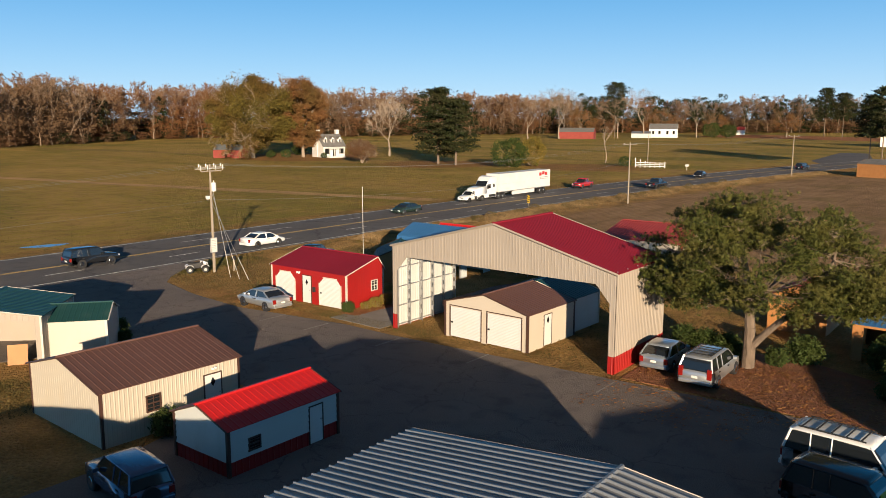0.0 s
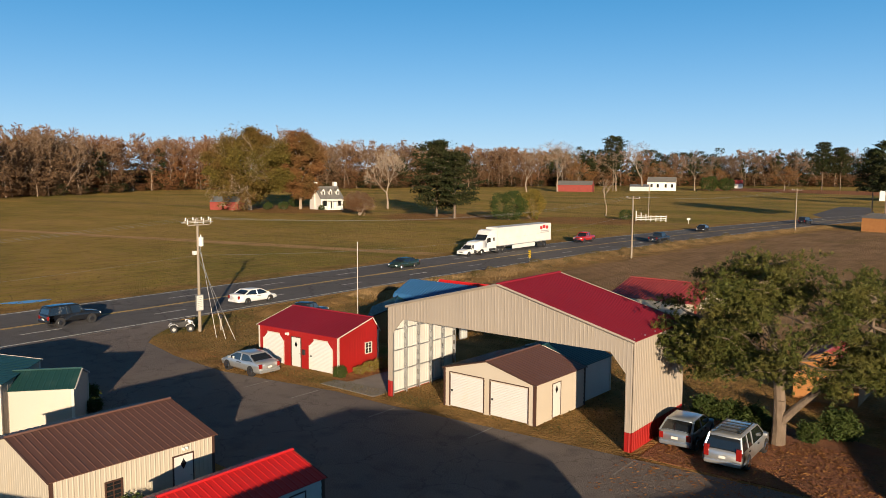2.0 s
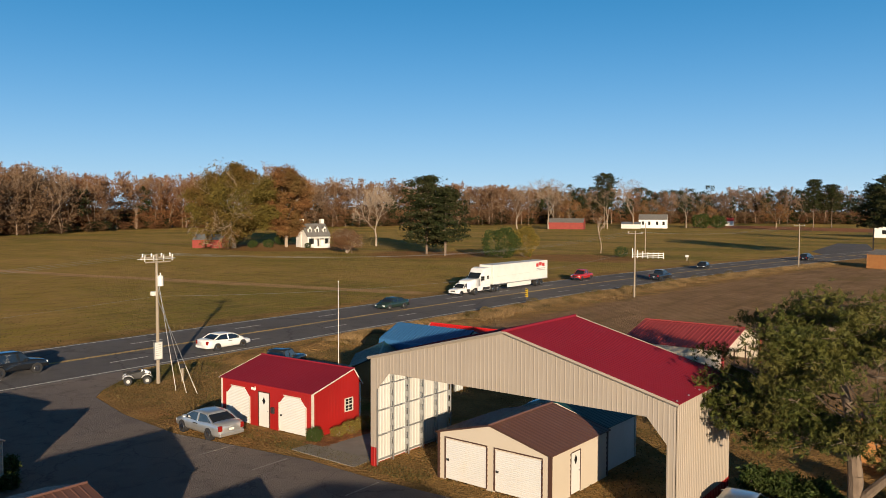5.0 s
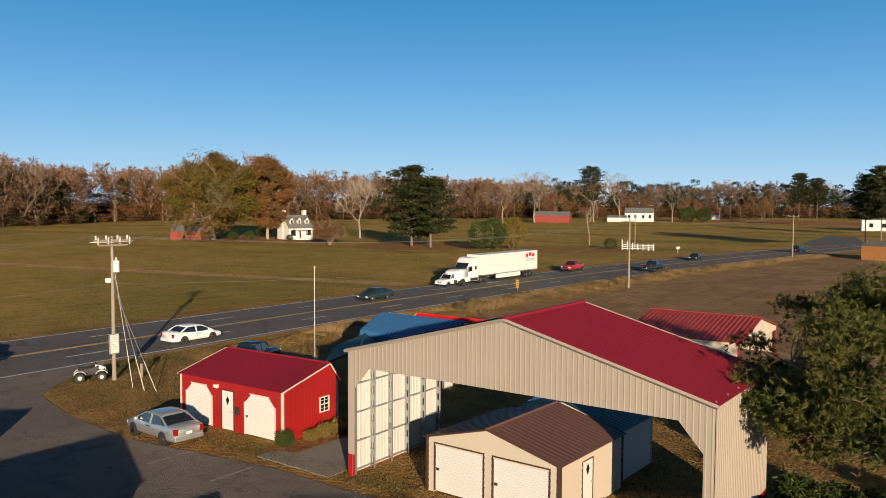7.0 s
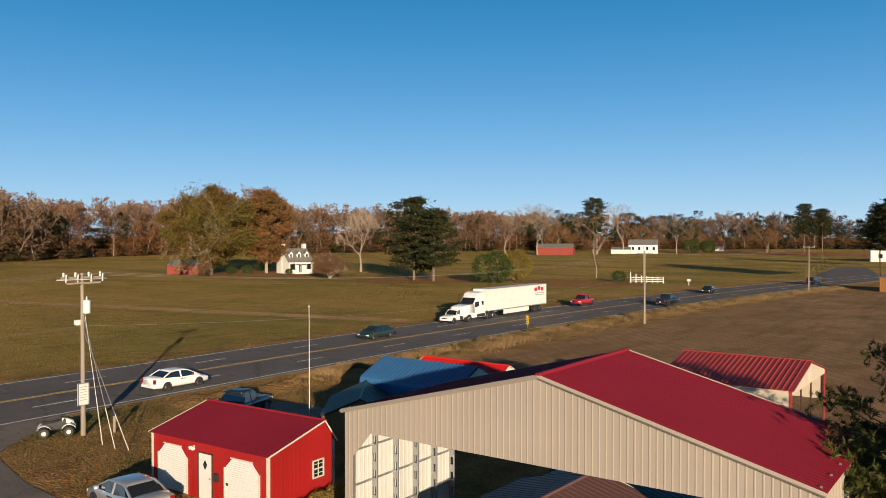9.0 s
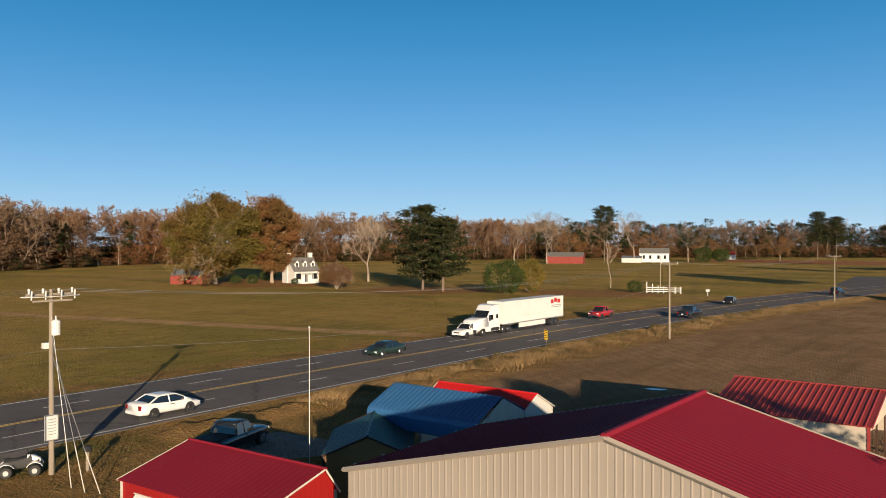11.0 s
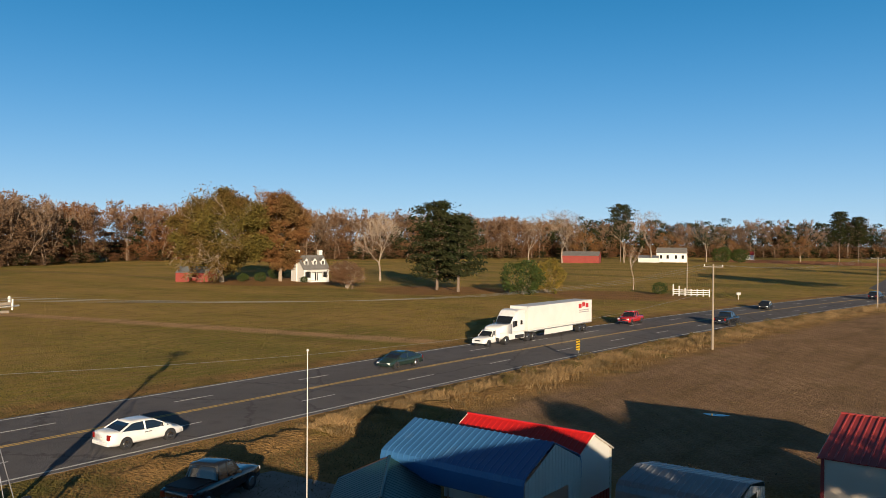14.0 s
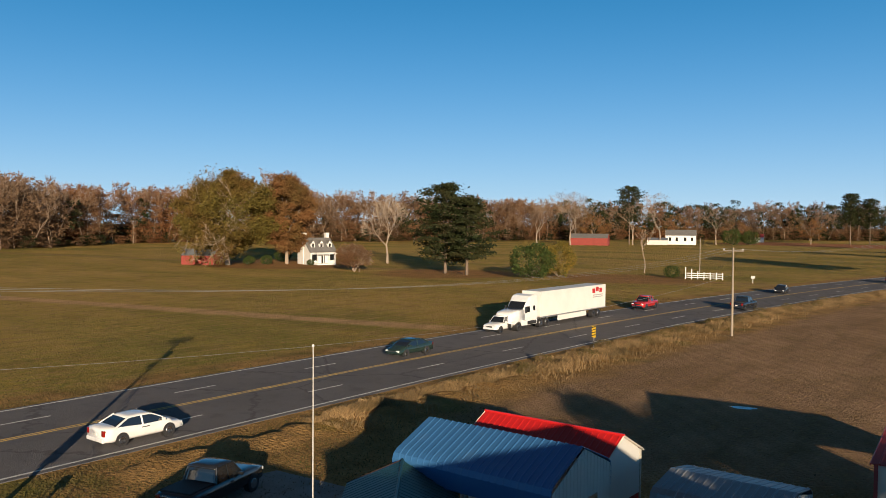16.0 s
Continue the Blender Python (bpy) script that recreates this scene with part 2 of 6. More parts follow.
def asphalt(name, a, b, patch, crack=0.25):
    m, nt, lk, bsdf = nodes_of(name)
    col = ramp_mix(nt, lk, noise_fac(nt, lk, 0.12, 0.38, 0.62, 6.0), a, b)
    col = ramp_mix(nt, lk, noise_fac(nt, lk, 0.7, 0.52, 0.72, 8.0), col, patch)
    tc = nt.new("ShaderNodeTexCoord")
    vo = nt.new("ShaderNodeTexVoronoi")
    vo.feature, vo.inputs["Scale"].default_value = "DISTANCE_TO_EDGE", crack
    wob = nt.new("ShaderNodeTexNoise")
    wob.inputs["Scale"].default_value = 1.5
    lk.new(tc.outputs["Object"], wob.inputs["Vector"])
    add = nt.new("ShaderNodeVectorMath")
    lk.new(tc.outputs["Object"], add.inputs[0])
    lk.new(wob.outputs["Color"], add.inputs[1])
    lk.new(add.outputs[0], vo.inputs["Vector"])
    lt = nt.new("ShaderNodeMapRange")
    lt.inputs[1].default_value, lt.inputs[2].default_value = 0.004, 0.012
    lt.inputs[3].default_value, lt.inputs[4].default_value = 0.6, 0.0
    lk.new(vo.outputs["Distance"], lt.inputs[0])
    col = ramp_mix(nt, lk, lt.outputs[0], col, tuple(c * 0.45 for c in a))
    grain = noise_fac(nt, lk, 22.0, 0.3, 0.7, 3.0)
    g = nt.new("ShaderNodeMath")
    g.operation, g.inputs[1].default_value = "MULTIPLY", 0.45
    lk.new(grain, g.inputs[0])
    col = ramp_mix(nt, lk, g.outputs[0], col, tuple(c * 1.35 for c in b))
    lk.new(col, bsdf.inputs["Base Color"])
    bsdf.inputs["Roughness"].default_value = 0.92
    bsdf.inputs["Specular IOR Level"].default_value = 0.08
    add_bump(nt, lk, bsdf, grain, 0.9, 0.03)
    return m


WATER = gloss("still_puddle_water", (0.05, 0.06, 0.07), 0.03, 0.0, 0.0)
ASPHALT_LOT = asphalt("worn_lot_asphalt", (0.152, 0.130, 0.120), (0.196, 0.166, 0.148), (0.108, 0.093, 0.088))
ASPHALT_ROAD = asphalt("highway_asphalt", (0.118, 0.112, 0.113), (0.138, 0.130, 0.130), (0.098, 0.094, 0.096), 0.08)


def ground_material():
    """Fields, verges and yards: zones by position, with ragged borders."""
    m, nt, lk, bsdf = nodes_of("ground_cover")
    tc = nt.new("ShaderNodeTexCoord")
    sep = nt.new("ShaderNodeSeparateXYZ")
    lk.new(tc.outputs["Object"], sep.inputs[0])
    wob = nt.new("ShaderNodeTexNoise")
    wob.inputs["Scale"].default_value, wob.inputs["Detail"].default_value = 0.25, 6
    lk.new(tc.outputs["Object"], wob.inputs["Vector"])
    wob2 = nt.new("ShaderNodeTexNoise")
    wob2.inputs["Scale"].default_value, wob2.inputs["Detail"].default_value = 0.03, 3
    lk.new(tc.outputs["Object"], wob2.inputs["Vector"])

    def math2(op, a, b):
        n = nt.new("ShaderNodeMath")
        n.operation = op
        for i, v in enumerate((a, b)):
            if isinstance(v, (int, float)):
                n.inputs[i].default_value = v
            else:
                lk.new(v, n.inputs[i])
        return n.outputs[0]

    def step(v, lo, hi):
        r = nt.new("ShaderNodeMapRange")
        r.interpolation_type = "SMOOTHSTEP"
        r.inputs[1].default_value, r.inputs[2].default_value = lo, hi
        lk.new(v, r.inputs[0])
        return r.outputs[0]

    jitter = math2("MULTIPLY", math2("SUBTRACT", wob.outputs["Fac"], 0.5), 5.0)
    wide = math2("MULTIPLY", math2("SUBTRACT", wob2.outputs["Fac"], 0.5), 26.0)
    X, Y = sep.outputs[0], sep.outputs[1]
    # distance to the right of the road's centre line
    yy = math2("MAXIMUM", math2("SUBTRACT", Y, 62.0), 0.0)
    cx = math2("ADD", math2("MULTIPLY", math2("MULTIPLY", yy, yy), 0.00062), -63.2)
    off = math2("SUBTRACT", X, cx)
    offj = math2("ADD", off, jitter)

    def line(ax, ay, bx, by, half, soft):
        """A ragged band along the line through a and b."""
        ln = math.hypot(bx - ax, by - ay)
        nx, ny = -(by - ay) / ln, (bx - ax) / ln
        d = math2("ADD", math2("MULTIPLY", math2("SUBTRACT", X, ax), nx), math2("MULTIPLY", math2("SUBTRACT", Y, ay), ny))
        d = math2("ABSOLUTE", math2("ADD", math2("ADD", d, math2("MULTIPLY", jitter, 0.4)), math2("MULTIPLY", wide, 0.12)), 0)
        return math2("SUBTRACT", 1.0, step(d, half, half + soft))

    def blob(ax, ay, r, soft):
        d = math2("SQRT", math2("ADD", math2("POWER", math2("ABSOLUTE", math2("SUBTRACT", X, ax), 0), 2), math2("POWER", math2("ABSOLUTE", math2("SUBTRACT", Y, ay), 0), 2)), 0)
        return math2("SUBTRACT", 1.0, step(math2("ADD", d, math2("MULTIPLY", wide, 0.5)), r, r + soft))

    # lawn and crop of the large field
    grass = ramp_mix(nt, lk, noise_fac(nt, lk, 0.045, 0.38, 0.62, 5.0), (0.46, 0.36, 0.078), (0.60, 0.435, 0.120))
    grass = ramp_mix(nt, lk, noise_fac(nt, lk, 0.8, 0.45, 0.75, 8.0, stretch=(1.0, 0.35, 1)), grass, (0.56, 0.36, 0.135))
    grass = ramp_mix(nt, lk, noise_fac(nt, lk, 0.018, 0.5, 0.62, 4.0, stretch=(1.0, 2.2, 1)), grass, (0.30, 0.275, 0.06))
    # drilled rows of the young crop, green between strips of bare soil
    drill = nt.new("ShaderNodeTexWave")
    drill.bands_direction = "X"
    drill.inputs["Scale"].default_value, drill.inputs["Distortion"].default_value = 0.22, 1.6
    drill.inputs["Detail"].default_value, drill.inputs["Detail Scale"].default_value = 3.0, 2.0
    lk.new(tc.outputs["Object"], drill.inputs["Vector"])
    ragged = math2("MULTIPLY", drill.outputs["Fac"], noise_fac(nt, lk, 0.9, 0.40, 0.62, 8.0, stretch=(1.0, 0.3, 1.0)))
    grass = ramp_mix(nt, lk, math2("MULTIPLY", ragged, 0.75), grass, (0.56, 0.36, 0.17))
    sown = noise_fac(nt, lk, 0.03, 0.46, 0.60, 5.0, stretch=(0.6, 1.6, 1))
    sown = math2("MULTIPLY", sown, noise_fac(nt, lk, 1.3, 0.36, 0.60, 7.0))
    grass = ramp_mix(nt, lk, math2("MULTIPLY", sown, 0.7), grass, (0.27, 0.275, 0.055))
    # verge and yard grass, browner, with green patches
    verge = ramp_mix(nt, lk, noise_fac(nt, lk, 0.5, 0.4, 0.66, 7.0), (0.54, 0.335, 0.135), (0.34, 0.215, 0.085))
    verge = ramp_mix(nt, lk, noise_fac(nt, lk, 0.16, 0.56, 0.70, 4.0), verge, (0.175, 0.180, 0.042))
    # harvested field, with faint rows
    soil = ramp_mix(nt, lk, noise_fac(nt, lk, 0.10, 0.38, 0.62, 6.0), (0.53, 0.355, 0.225), (0.40, 0.262, 0.160))
    rows = nt.new("ShaderNodeTexWave")
    rows.inputs["Scale"].default_value, rows.inputs["Distortion"].default_value, rows.inputs["Detail"].default_value = 0.32, 2.5, 3.0
    rows.bands_direction = "DIAGONAL"
    lk.new(tc.outputs["Object"], rows.inputs["Vector"])
    soil = ramp_mix(nt, lk, math2("MULTIPLY", rows.outputs["Fac"], 0.38), soil, (0.30, 0.20, 0.125))
    soil = ramp_mix(nt, lk, noise_fac(nt, lk, 0.55, 0.5, 0.78, 9.0, stretch=(1.0, 0.12, 1)), soil, (0.27, 0.182, 0.112))
    soil = ramp_mix(nt, lk, noise_fac(nt, lk, 0.06, 0.60, 0.72, 4.0), soil, (0.26, 0.205, 0.085))

    col = verge
    left = math2("SUBTRACT", 1.0, step(offj, -12.5, -9.0))
    col = ramp_mix(nt, lk, left, col, grass)
    right = math2("MULTIPLY", step(offj, 14.0, 17.0), step(math2("ADD", Y, jitter), 56.0, 62.0))
    right = math2("MULTIPLY", right, math2("SUBTRACT", 1.0, step(Y, 190.0, 200.0)))
    col = ramp_mix(nt, lk, right, col, soil)
    # farm track, bare strips, the drive to the house
    track = math2("MULTIPLY", line(-150, 79, -71, 96, 0.9, 2.2), left)
    col = ramp_mix(nt, lk, math2("MULTIPLY", track, 0.95), col, (0.72, 0.47, 0.26))
    drive = math2("MULTIPLY", line(-185, 176, -72, 190, 1.6, 3.0), left)
    col = ramp_mix(nt, lk, math2("MULTIPLY", drive, 0.4), col, (0.432, 0.272, 0.160))
    for ax, ay, r in ((-135, 174, 13), (-196, 178, 22), (-95, 188, 12)):
        col = ramp_mix(nt, lk, math2("MULTIPLY", blob(ax, ay, r, 8), 0.75), col, (0.384, 0.184, 0.088))
    far_red = math2("MULTIPLY", step(math2("ADD", Y, math2("MULTIPLY", X, 0.35)), 470, 480), math2("SUBTRACT", 1.0, step(math2("ADD", Y, math2("MULTIPLY", X, 0.35)), 560, 570)))
    far_red = math2("MULTIPLY", far_red, step(X, -215.0, -190.0))
    col = ramp_mix(nt, lk, far_red, col, (0.480, 0.208, 0.120))
    mott = noise_fac(nt, lk, 0.42, 0.44, 0.70, 12.0, stretch=(1.0, 0.5, 1.0))
    col = ramp_mix(nt, lk, math2("MULTIPLY", mott, 0.42), col, (0.16, 0.115, 0.045))
    fleck = noise_fac(nt, lk, 1.7, 0.55, 0.72, 6.0)
    col = ramp_mix(nt, lk, math2("MULTIPLY", fleck, 0.6), col, (0.52, 0.35, 0.15))
    grain = noise_fac(nt, lk, 5.5, 0.3, 0.7, 9.0)
    g = math2("MULTIPLY", grain, 0.5)
    col = ramp_mix(nt, lk, g, col, (0.11, 0.085, 0.038))
    tone = nt.new("ShaderNodeMix")
    tone.data_type, tone.blend_type = "RGBA", "MULTIPLY"
    tone.inputs[0].default_value, tone.inputs[7].default_value = 1.0, (1.0, 0.92, 0.84, 1)
    lk.new(col, tone.inputs[6])
    lk.new(tone.outputs[2], bsdf.inputs["Base Color"])
    bsdf.inputs["Roughness"].default_value = 0.95
    bsdf.inputs["Specular IOR Level"].default_value = 0.05
    add_bump(nt, lk, bsdf, grain, 1.0, 0.22)
    return m


GROUND = ground_material()


# ---- mesh helpers ----
def mesh_of(name, verts, faces, mat):
    me = bpy.data.meshes.new(name)
    me.from_pydata([tuple(v) for v in verts], [], faces)
    me.materials.append(mat)
    return me


def part(name, bm, mat, parent=None, label="", smooth=False):
    bmesh.ops.recalc_face_normals(bm, faces=bm.faces)
    me = bpy.data.meshes.new(name)
    bm.to_mesh(me)
    bm.free()
    me.materials.append(mat)
    if smooth:
        for p in me.polygons:
            p.use_smooth = True
    ob = new(name, me)
    ob.parent = parent
    return tagged(ob, label)


def thing(name, m, label, category, group="", kind=""):
    ob = new(name)
    ob.empty_display_size = 0.2
    ob.matrix_basis = m
    return tagged(ob, label, category, group, kind)


def box(bm, x0, x1, y0, y1, z0, z1, bevel=0.0):
    vs = [bm.verts.new((x, y, z)) for x in (x0, x1) for y in (y0, y1) for z in (z0, z1)]
    fs = [bm.faces.new([vs[i] for i in f]) for f in ((0, 1, 3, 2), (4, 6, 7, 5), (0, 4, 5, 1), (2, 3, 7, 6), (0, 2, 6, 4), (1, 5, 7, 3))]
    if bevel:
        es = list({e for f in fs for e in f.edges})
        bmesh.ops.bevel(bm, geom=es, offset=bevel, segments=2, affect="EDGES", profile=0.5)
    return bm


def boxes(*rows, bevel=0.0):
    bm = bmesh.new()
    for r in rows:
        box(bm, *r, bevel=bevel)
    return bm


def rod(bm, p0, p1, r0, r1=None, n=8):
    r1 = r0 if r1 is None else r1
    p0, p1 = Vector(p0), Vector(p1)
    q = (p1 - p0).to_track_quat("Z", "Y")
    rings = []
    for p, r in ((p0, r0), (p1, r1)):
        rings.append([bm.verts.new(p + q @ Vector((r * math.cos(2 * math.pi * i / n), r * math.sin(2 * math.pi * i / n), 0))) for i in range(n)])
    for i in range(n):
        bm.faces.new((rings[0][i], rings[0][(i + 1) % n], rings[1][(i + 1) % n], rings[1][i]))
    bm.faces.new(rings[0][::-1])
    bm.faces.new(rings[1])
    return bm


def rods(*rows, n=8):
    bm = bmesh.new()
    for r in rows:
        rod(bm, *r, n=n)
    return bm


def sheet(bm, o, u, v, n, ustops, bot, top, thick):
    """A strip wall or roof plane: stops (u, height of the rib), lower and upper edge as functions of u."""
    o, u, v, n = map(Vector, (o, u, v, n))
    cols = []
    for s, d in ustops:
        b, t = bot(s), top(s)
        cols.append([bm.verts.new(o + u * s + v * h + n * e) for h, e in ((b, d), (t, d), (t, -thick), (b, -thick))])
    for a, b in zip(cols, cols[1:]):
        for i in range(4):
            j = (i + 1) % 4
            bm.faces.new((a[i], b[i], b[j], a[j]))
    bm.faces.new(cols[0][::-1])
    bm.faces.new(cols[-1])


def rib_stops(u0, u1, pitch, rib, width, extra=()):
    flat, out = width * 0.5, [(u0, 0.0)]
    k = math.floor(u0 / pitch) + 1
    while k * pitch + flat + 0.02 < u1:
        c = k * pitch
        if c - flat - 0.02 > u0:
            out += [(c - flat - 0.015, 0.0), (c - flat + 0.01, rib), (c + flat - 0.01, rib), (c + flat + 0.015, 0.0)]
        k += 1
    out.append((u1, 0.0))
    for e in extra:
        if u0 < e < u1 and all(abs(e - s) > 0.004 for s, _ in out):
            near = [d for s, d in out if abs(s - e) < flat]
            out.append((e, min(near) if near else 0.0))
    return sorted(out)


def rib_wall(bm, o, u, n, width, top, openings=(), pitch=0.3, rib=0.02, ribw=0.05, bottom=0.0, thick=0.03, extra=()):
    """An upright ribbed wall with openings (u0, u1, z0, z1)."""
    cuts = sorted({0.0, width, *[c for a, b, _, _ in openings for c in (a, b)]})
    for a, b in zip(cuts, cuts[1:]):
        if b - a < 0.01:
            continue
        holes = sorted((z0, z1) for c, d, z0, z1 in openings if c <= a + 1e-6 and d >= b - 1e-6)
        lo = bottom
        stops = rib_stops(a, b, pitch, rib, ribw, extra)
        for z0, z1 in holes:
            if z0 - lo > 0.02:
                sheet(bm, o, u, (0, 0, 1), n, stops, lambda s, q=lo: q, lambda s, q=z0: q, thick)
            lo = z1
        sheet(bm, o, u, (0, 0, 1), n, stops, lambda s, q=lo: q, lambda s: max(top(s), lo + 0.01), thick)
    bmesh.ops.remove_doubles(bm, verts=bm.verts, dist=0.0008)


def lap_wall(bm, o, u, n, width, span, zmax, openings=(), course=0.24, bottom=0.0, thick=0.03):
    """A wall of horizontal lapped courses; span(z) gives the ends of a course."""
    o, u, n = map(Vector, (o, u, n))
    z = bottom
    while z < zmax - 0.02:
        z1 = min(z + course, zmax)
        a, b = span(z)
        c, d = span(z1)
        holes = sorted((h0, h1) for h0, h1, hz0, hz1 in openings if hz0 < (z + z1) / 2 < hz1)
        pos, runs = (a, c), []
        for h0, h1 in holes:
            runs.append((pos, (h0, h0)))
            pos = (h1, h1)
        runs.append((pos, (b, d)))
        for (l0, l1), (r0, r1) in runs:
            if r0 - l0 < 0.03:
                continue
            up = Vector((0, 0, 1))
            vs = [bm.verts.new(o + u * s + up * h + n * e) for s, h, e in (
                (l0, z, 0.045), (r0, z, 0.045), (r1, z1, 0.0), (l1, z1, 0.0),
                (l0, z, -thick), (r0, z, -thick), (r1, z1, -thick), (l1, z1, -thick))]
            for f in ((0, 1, 2, 3), (7, 6, 5, 4), (0, 4, 5, 1), (1, 5, 6, 2), (2, 6, 7, 3), (3, 7, 4, 0)):
                bm.faces.new([vs[i] for i in f])
        z = z1
    bmesh.ops.remove_doubles(bm, verts=bm.verts, dist=0.0008)


def roof_plane(bm, ea, eb, ra, rb, pitch=0.3, rib=0.03, ribw=0.07, along=False, thick=0.03):
    """A sloping sheet from the eave ea-eb to the ridge ra-rb; along: the ribs run with the ridge."""
    ea, eb, ra, rb = map(Vector, (ea, eb, ra, rb))
    u, v = (eb - ea), (ra - ea)
    if along:
        u, v, = v, u
    ul, vl = u.length, v.length
    un, vn = u.normalized(), v.normalized()
    nn = un.cross(vn).normalized()
    if nn.z < 0:
        nn = -nn
    sheet(bm, ea, un, vn, nn, rib_stops(0, ul, pitch, rib, ribw), lambda s: 0.0, lambda s: vl, thick)


def disc_poly(bm, pts, z0, z1):
    lo = [bm.verts.new((x, y, z0)) for x, y in pts]
    hi = [bm.verts.new((x, y, z1)) for x, y in pts]
    n = len(pts)
    bm.faces.new(hi)
    bm.faces.new(lo[::-1])
    for i in range(n):
        bm.faces.new((lo[i], lo[(i + 1) % n], hi[(i + 1) % n], hi[i]))
    return bm


# ---- ground, road, lot ----
def centre(y):
    return -63.2 + 0.00062 * max(0.0, y - 62.0) ** 2


def ground():
    bm = bmesh.new()
    xs = [-4000, -1500, -700, -300, -120, 0, 150, 700, 4000]
    ys = [-1500, -400, -60, 60, 200, 400, 700, 1500, 4500]
    grid = [[bm.verts.new((x, y, 0)) for y in ys] for x in xs]
    for i in range(len(xs) - 1):
        for j in range(len(ys) - 1):
            bm.faces.new((grid[i][j], grid[i + 1][j], grid[i + 1][j + 1], grid[i][j + 1]))
    tagged(part("ground", bm, GROUND), "autumn fields, dry grass verges and bare soil", "ground", kind="structure")


def strip(name, mat, lo, hi, z, y0, y1, step=6.0, dash=None, parent=None, thick=0.02):
    bm = bmesh.new()
    if dash:
        on, gap = dash
        y = y0
        while y < y1:
            quad = [(centre(y) + lo, y), (centre(y) + hi, y), (centre(y + on) + hi, y + on), (centre(y + on) + lo, y + on)]
            disc_poly(bm, quad, z - thick, z)
            y += on + gap
    else:
        ys = [y0 + (y1 - y0) * k / max(1, int((y1 - y0) / step)) for k in range(int((y1 - y0) / step) + 1)]
        rows = [[bm.verts.new((centre(y) + x, y, h)) for x, h in ((lo, z - thick), (lo, z), (hi, z), (hi, z - thick))] for y in ys]
        for a, b in zip(rows, rows[1:]):
            for i in range(3):
                bm.faces.new((a[i], b[i], b[i + 1], a[i + 1]))
    return part(name, bm, mat, parent)


def road():
    r = tagged(strip("road", ASPHALT_ROAD, -7.3, 7.3, 0.035, -260, 330, thick=0.035), "four-lane grey asphalt highway with worn markings", "road", kind="structure")
    strip("edge_line", PAINT_WHITE, -6.95, -6.80, 0.043, -260, 330, parent=r)
    strip("edge_line", PAINT_WHITE, 6.70, 6.85, 0.043, -260, 330, parent=r)
    strip("centre_line", PAINT_YELLOW, -0.22, -0.08, 0.043, -260, 330, parent=r)
    strip("centre_line", PAINT_YELLOW, 0.08, 0.22, 0.043, -260, 330, parent=r)
    strip("lane_dashes", PAINT_WHITE, -3.55, -3.42, 0.043, -256, 300, dash=(3.4, 8.6), parent=r)
    strip("lane_dashes", PAINT_WHITE, 3.32, 3.45, 0.043, -250, 300, dash=(3.4, 8.6), parent=r)
    bm = bmesh.new()
    disc_poly(bm, [(-47, 240), (-30, 236), (10, 246), (60, 262), (60, 270), (8, 256), (-26, 252), (-38, 262), (-52, 330), (-62, 330), (-56, 262)], 0.0, 0.03)
    tagged(part("side_road", bm, ASPHALT_ROAD), "grey asphalt side road at the junction", "road", kind="structure")
    bm = bmesh.new()
    disc_poly(bm, [(-56.2, -70), (-56.2, 38.5), (-53.5, 35.5), (-51.2, 32.4), (-49.5, 30.9), (-44, 29.6), (-37.9, 29.0), (-28.6, 30.3), (-24.5, 30.2), (-10, 30.9), (-3.8, 31.2), (3.0, 31.0), (14, 30.6), (34, 30), (34, -70), (-20.5, -70), (-20.5, 9), (-23, 18.5), (-34, 19), (-38, 12), (-38, -70)], 0.0, 0.028)
    lot = tagged(part("car_park", bm, ASPHALT_LOT), "worn brown-grey asphalt sales lot", "pavement", kind="structure")
    bm = bmesh.new()
    for x, y in ((-33.6, 27.4), (-29.6, 27.6), (-23.6, 27.8), (-17.4, 28.4), (-9.6, 28.6)):
        disc_poly(bm, [(x, y), (x + 0.09, y), (x + 0.09, y + 2.2), (x, y + 2.2)], 0.02, 0.034)
    part("bay_line", bm, PAINT_OLD, lot)
    bm = bmesh.new()
    disc_poly(bm, [(-9.6, 31.4), (-3.6, 31.5), (3.0, 31.3), (12, 31), (12, 38), (2, 38.5), (-3, 40.5), (-7.2, 39.8), (-9.6, 38.5)], 0.0, 0.03)
    tagged(part("mulch_bed", bm, MULCH), "rust-brown pine straw bed under the pine", "mulch", kind="structure")
    bm = bmesh.new()
    disc_poly(bm, [(-30.6, 31.0), (-26.0, 30.9), (-26.0, 37.2), (-29.2, 37.2), (-30.4, 33.2)], 0.0, 0.03)
    tagged(part("gravel_path", bm, GRAVEL), "grey gravel strip beside the red garage", "gravel", kind="structure")
    bm = bmesh.new()
    disc_poly(bm, [(-30.95, 32.2), (-29.6, 32.3), (-29.3, 36.6), (-30.95, 36.6)], 0.0, 0.035)
    tagged(part("mulch_bed", bm, MULCH), "rust-brown mulch strip against the red garage", "mulch", kind="structure")
    bm = bmesh.new()
    disc_poly(bm, [(-48.5, 44.6), (-43.6, 43.8), (-41.5, 46.8), (-43, 49.4), (-47.8, 49.0)], 0.0, 0.02)
    tagged(part("gravel_patch", bm, GRAVEL), "pale bare gravel patch on the verge", "gravel", kind="structure")


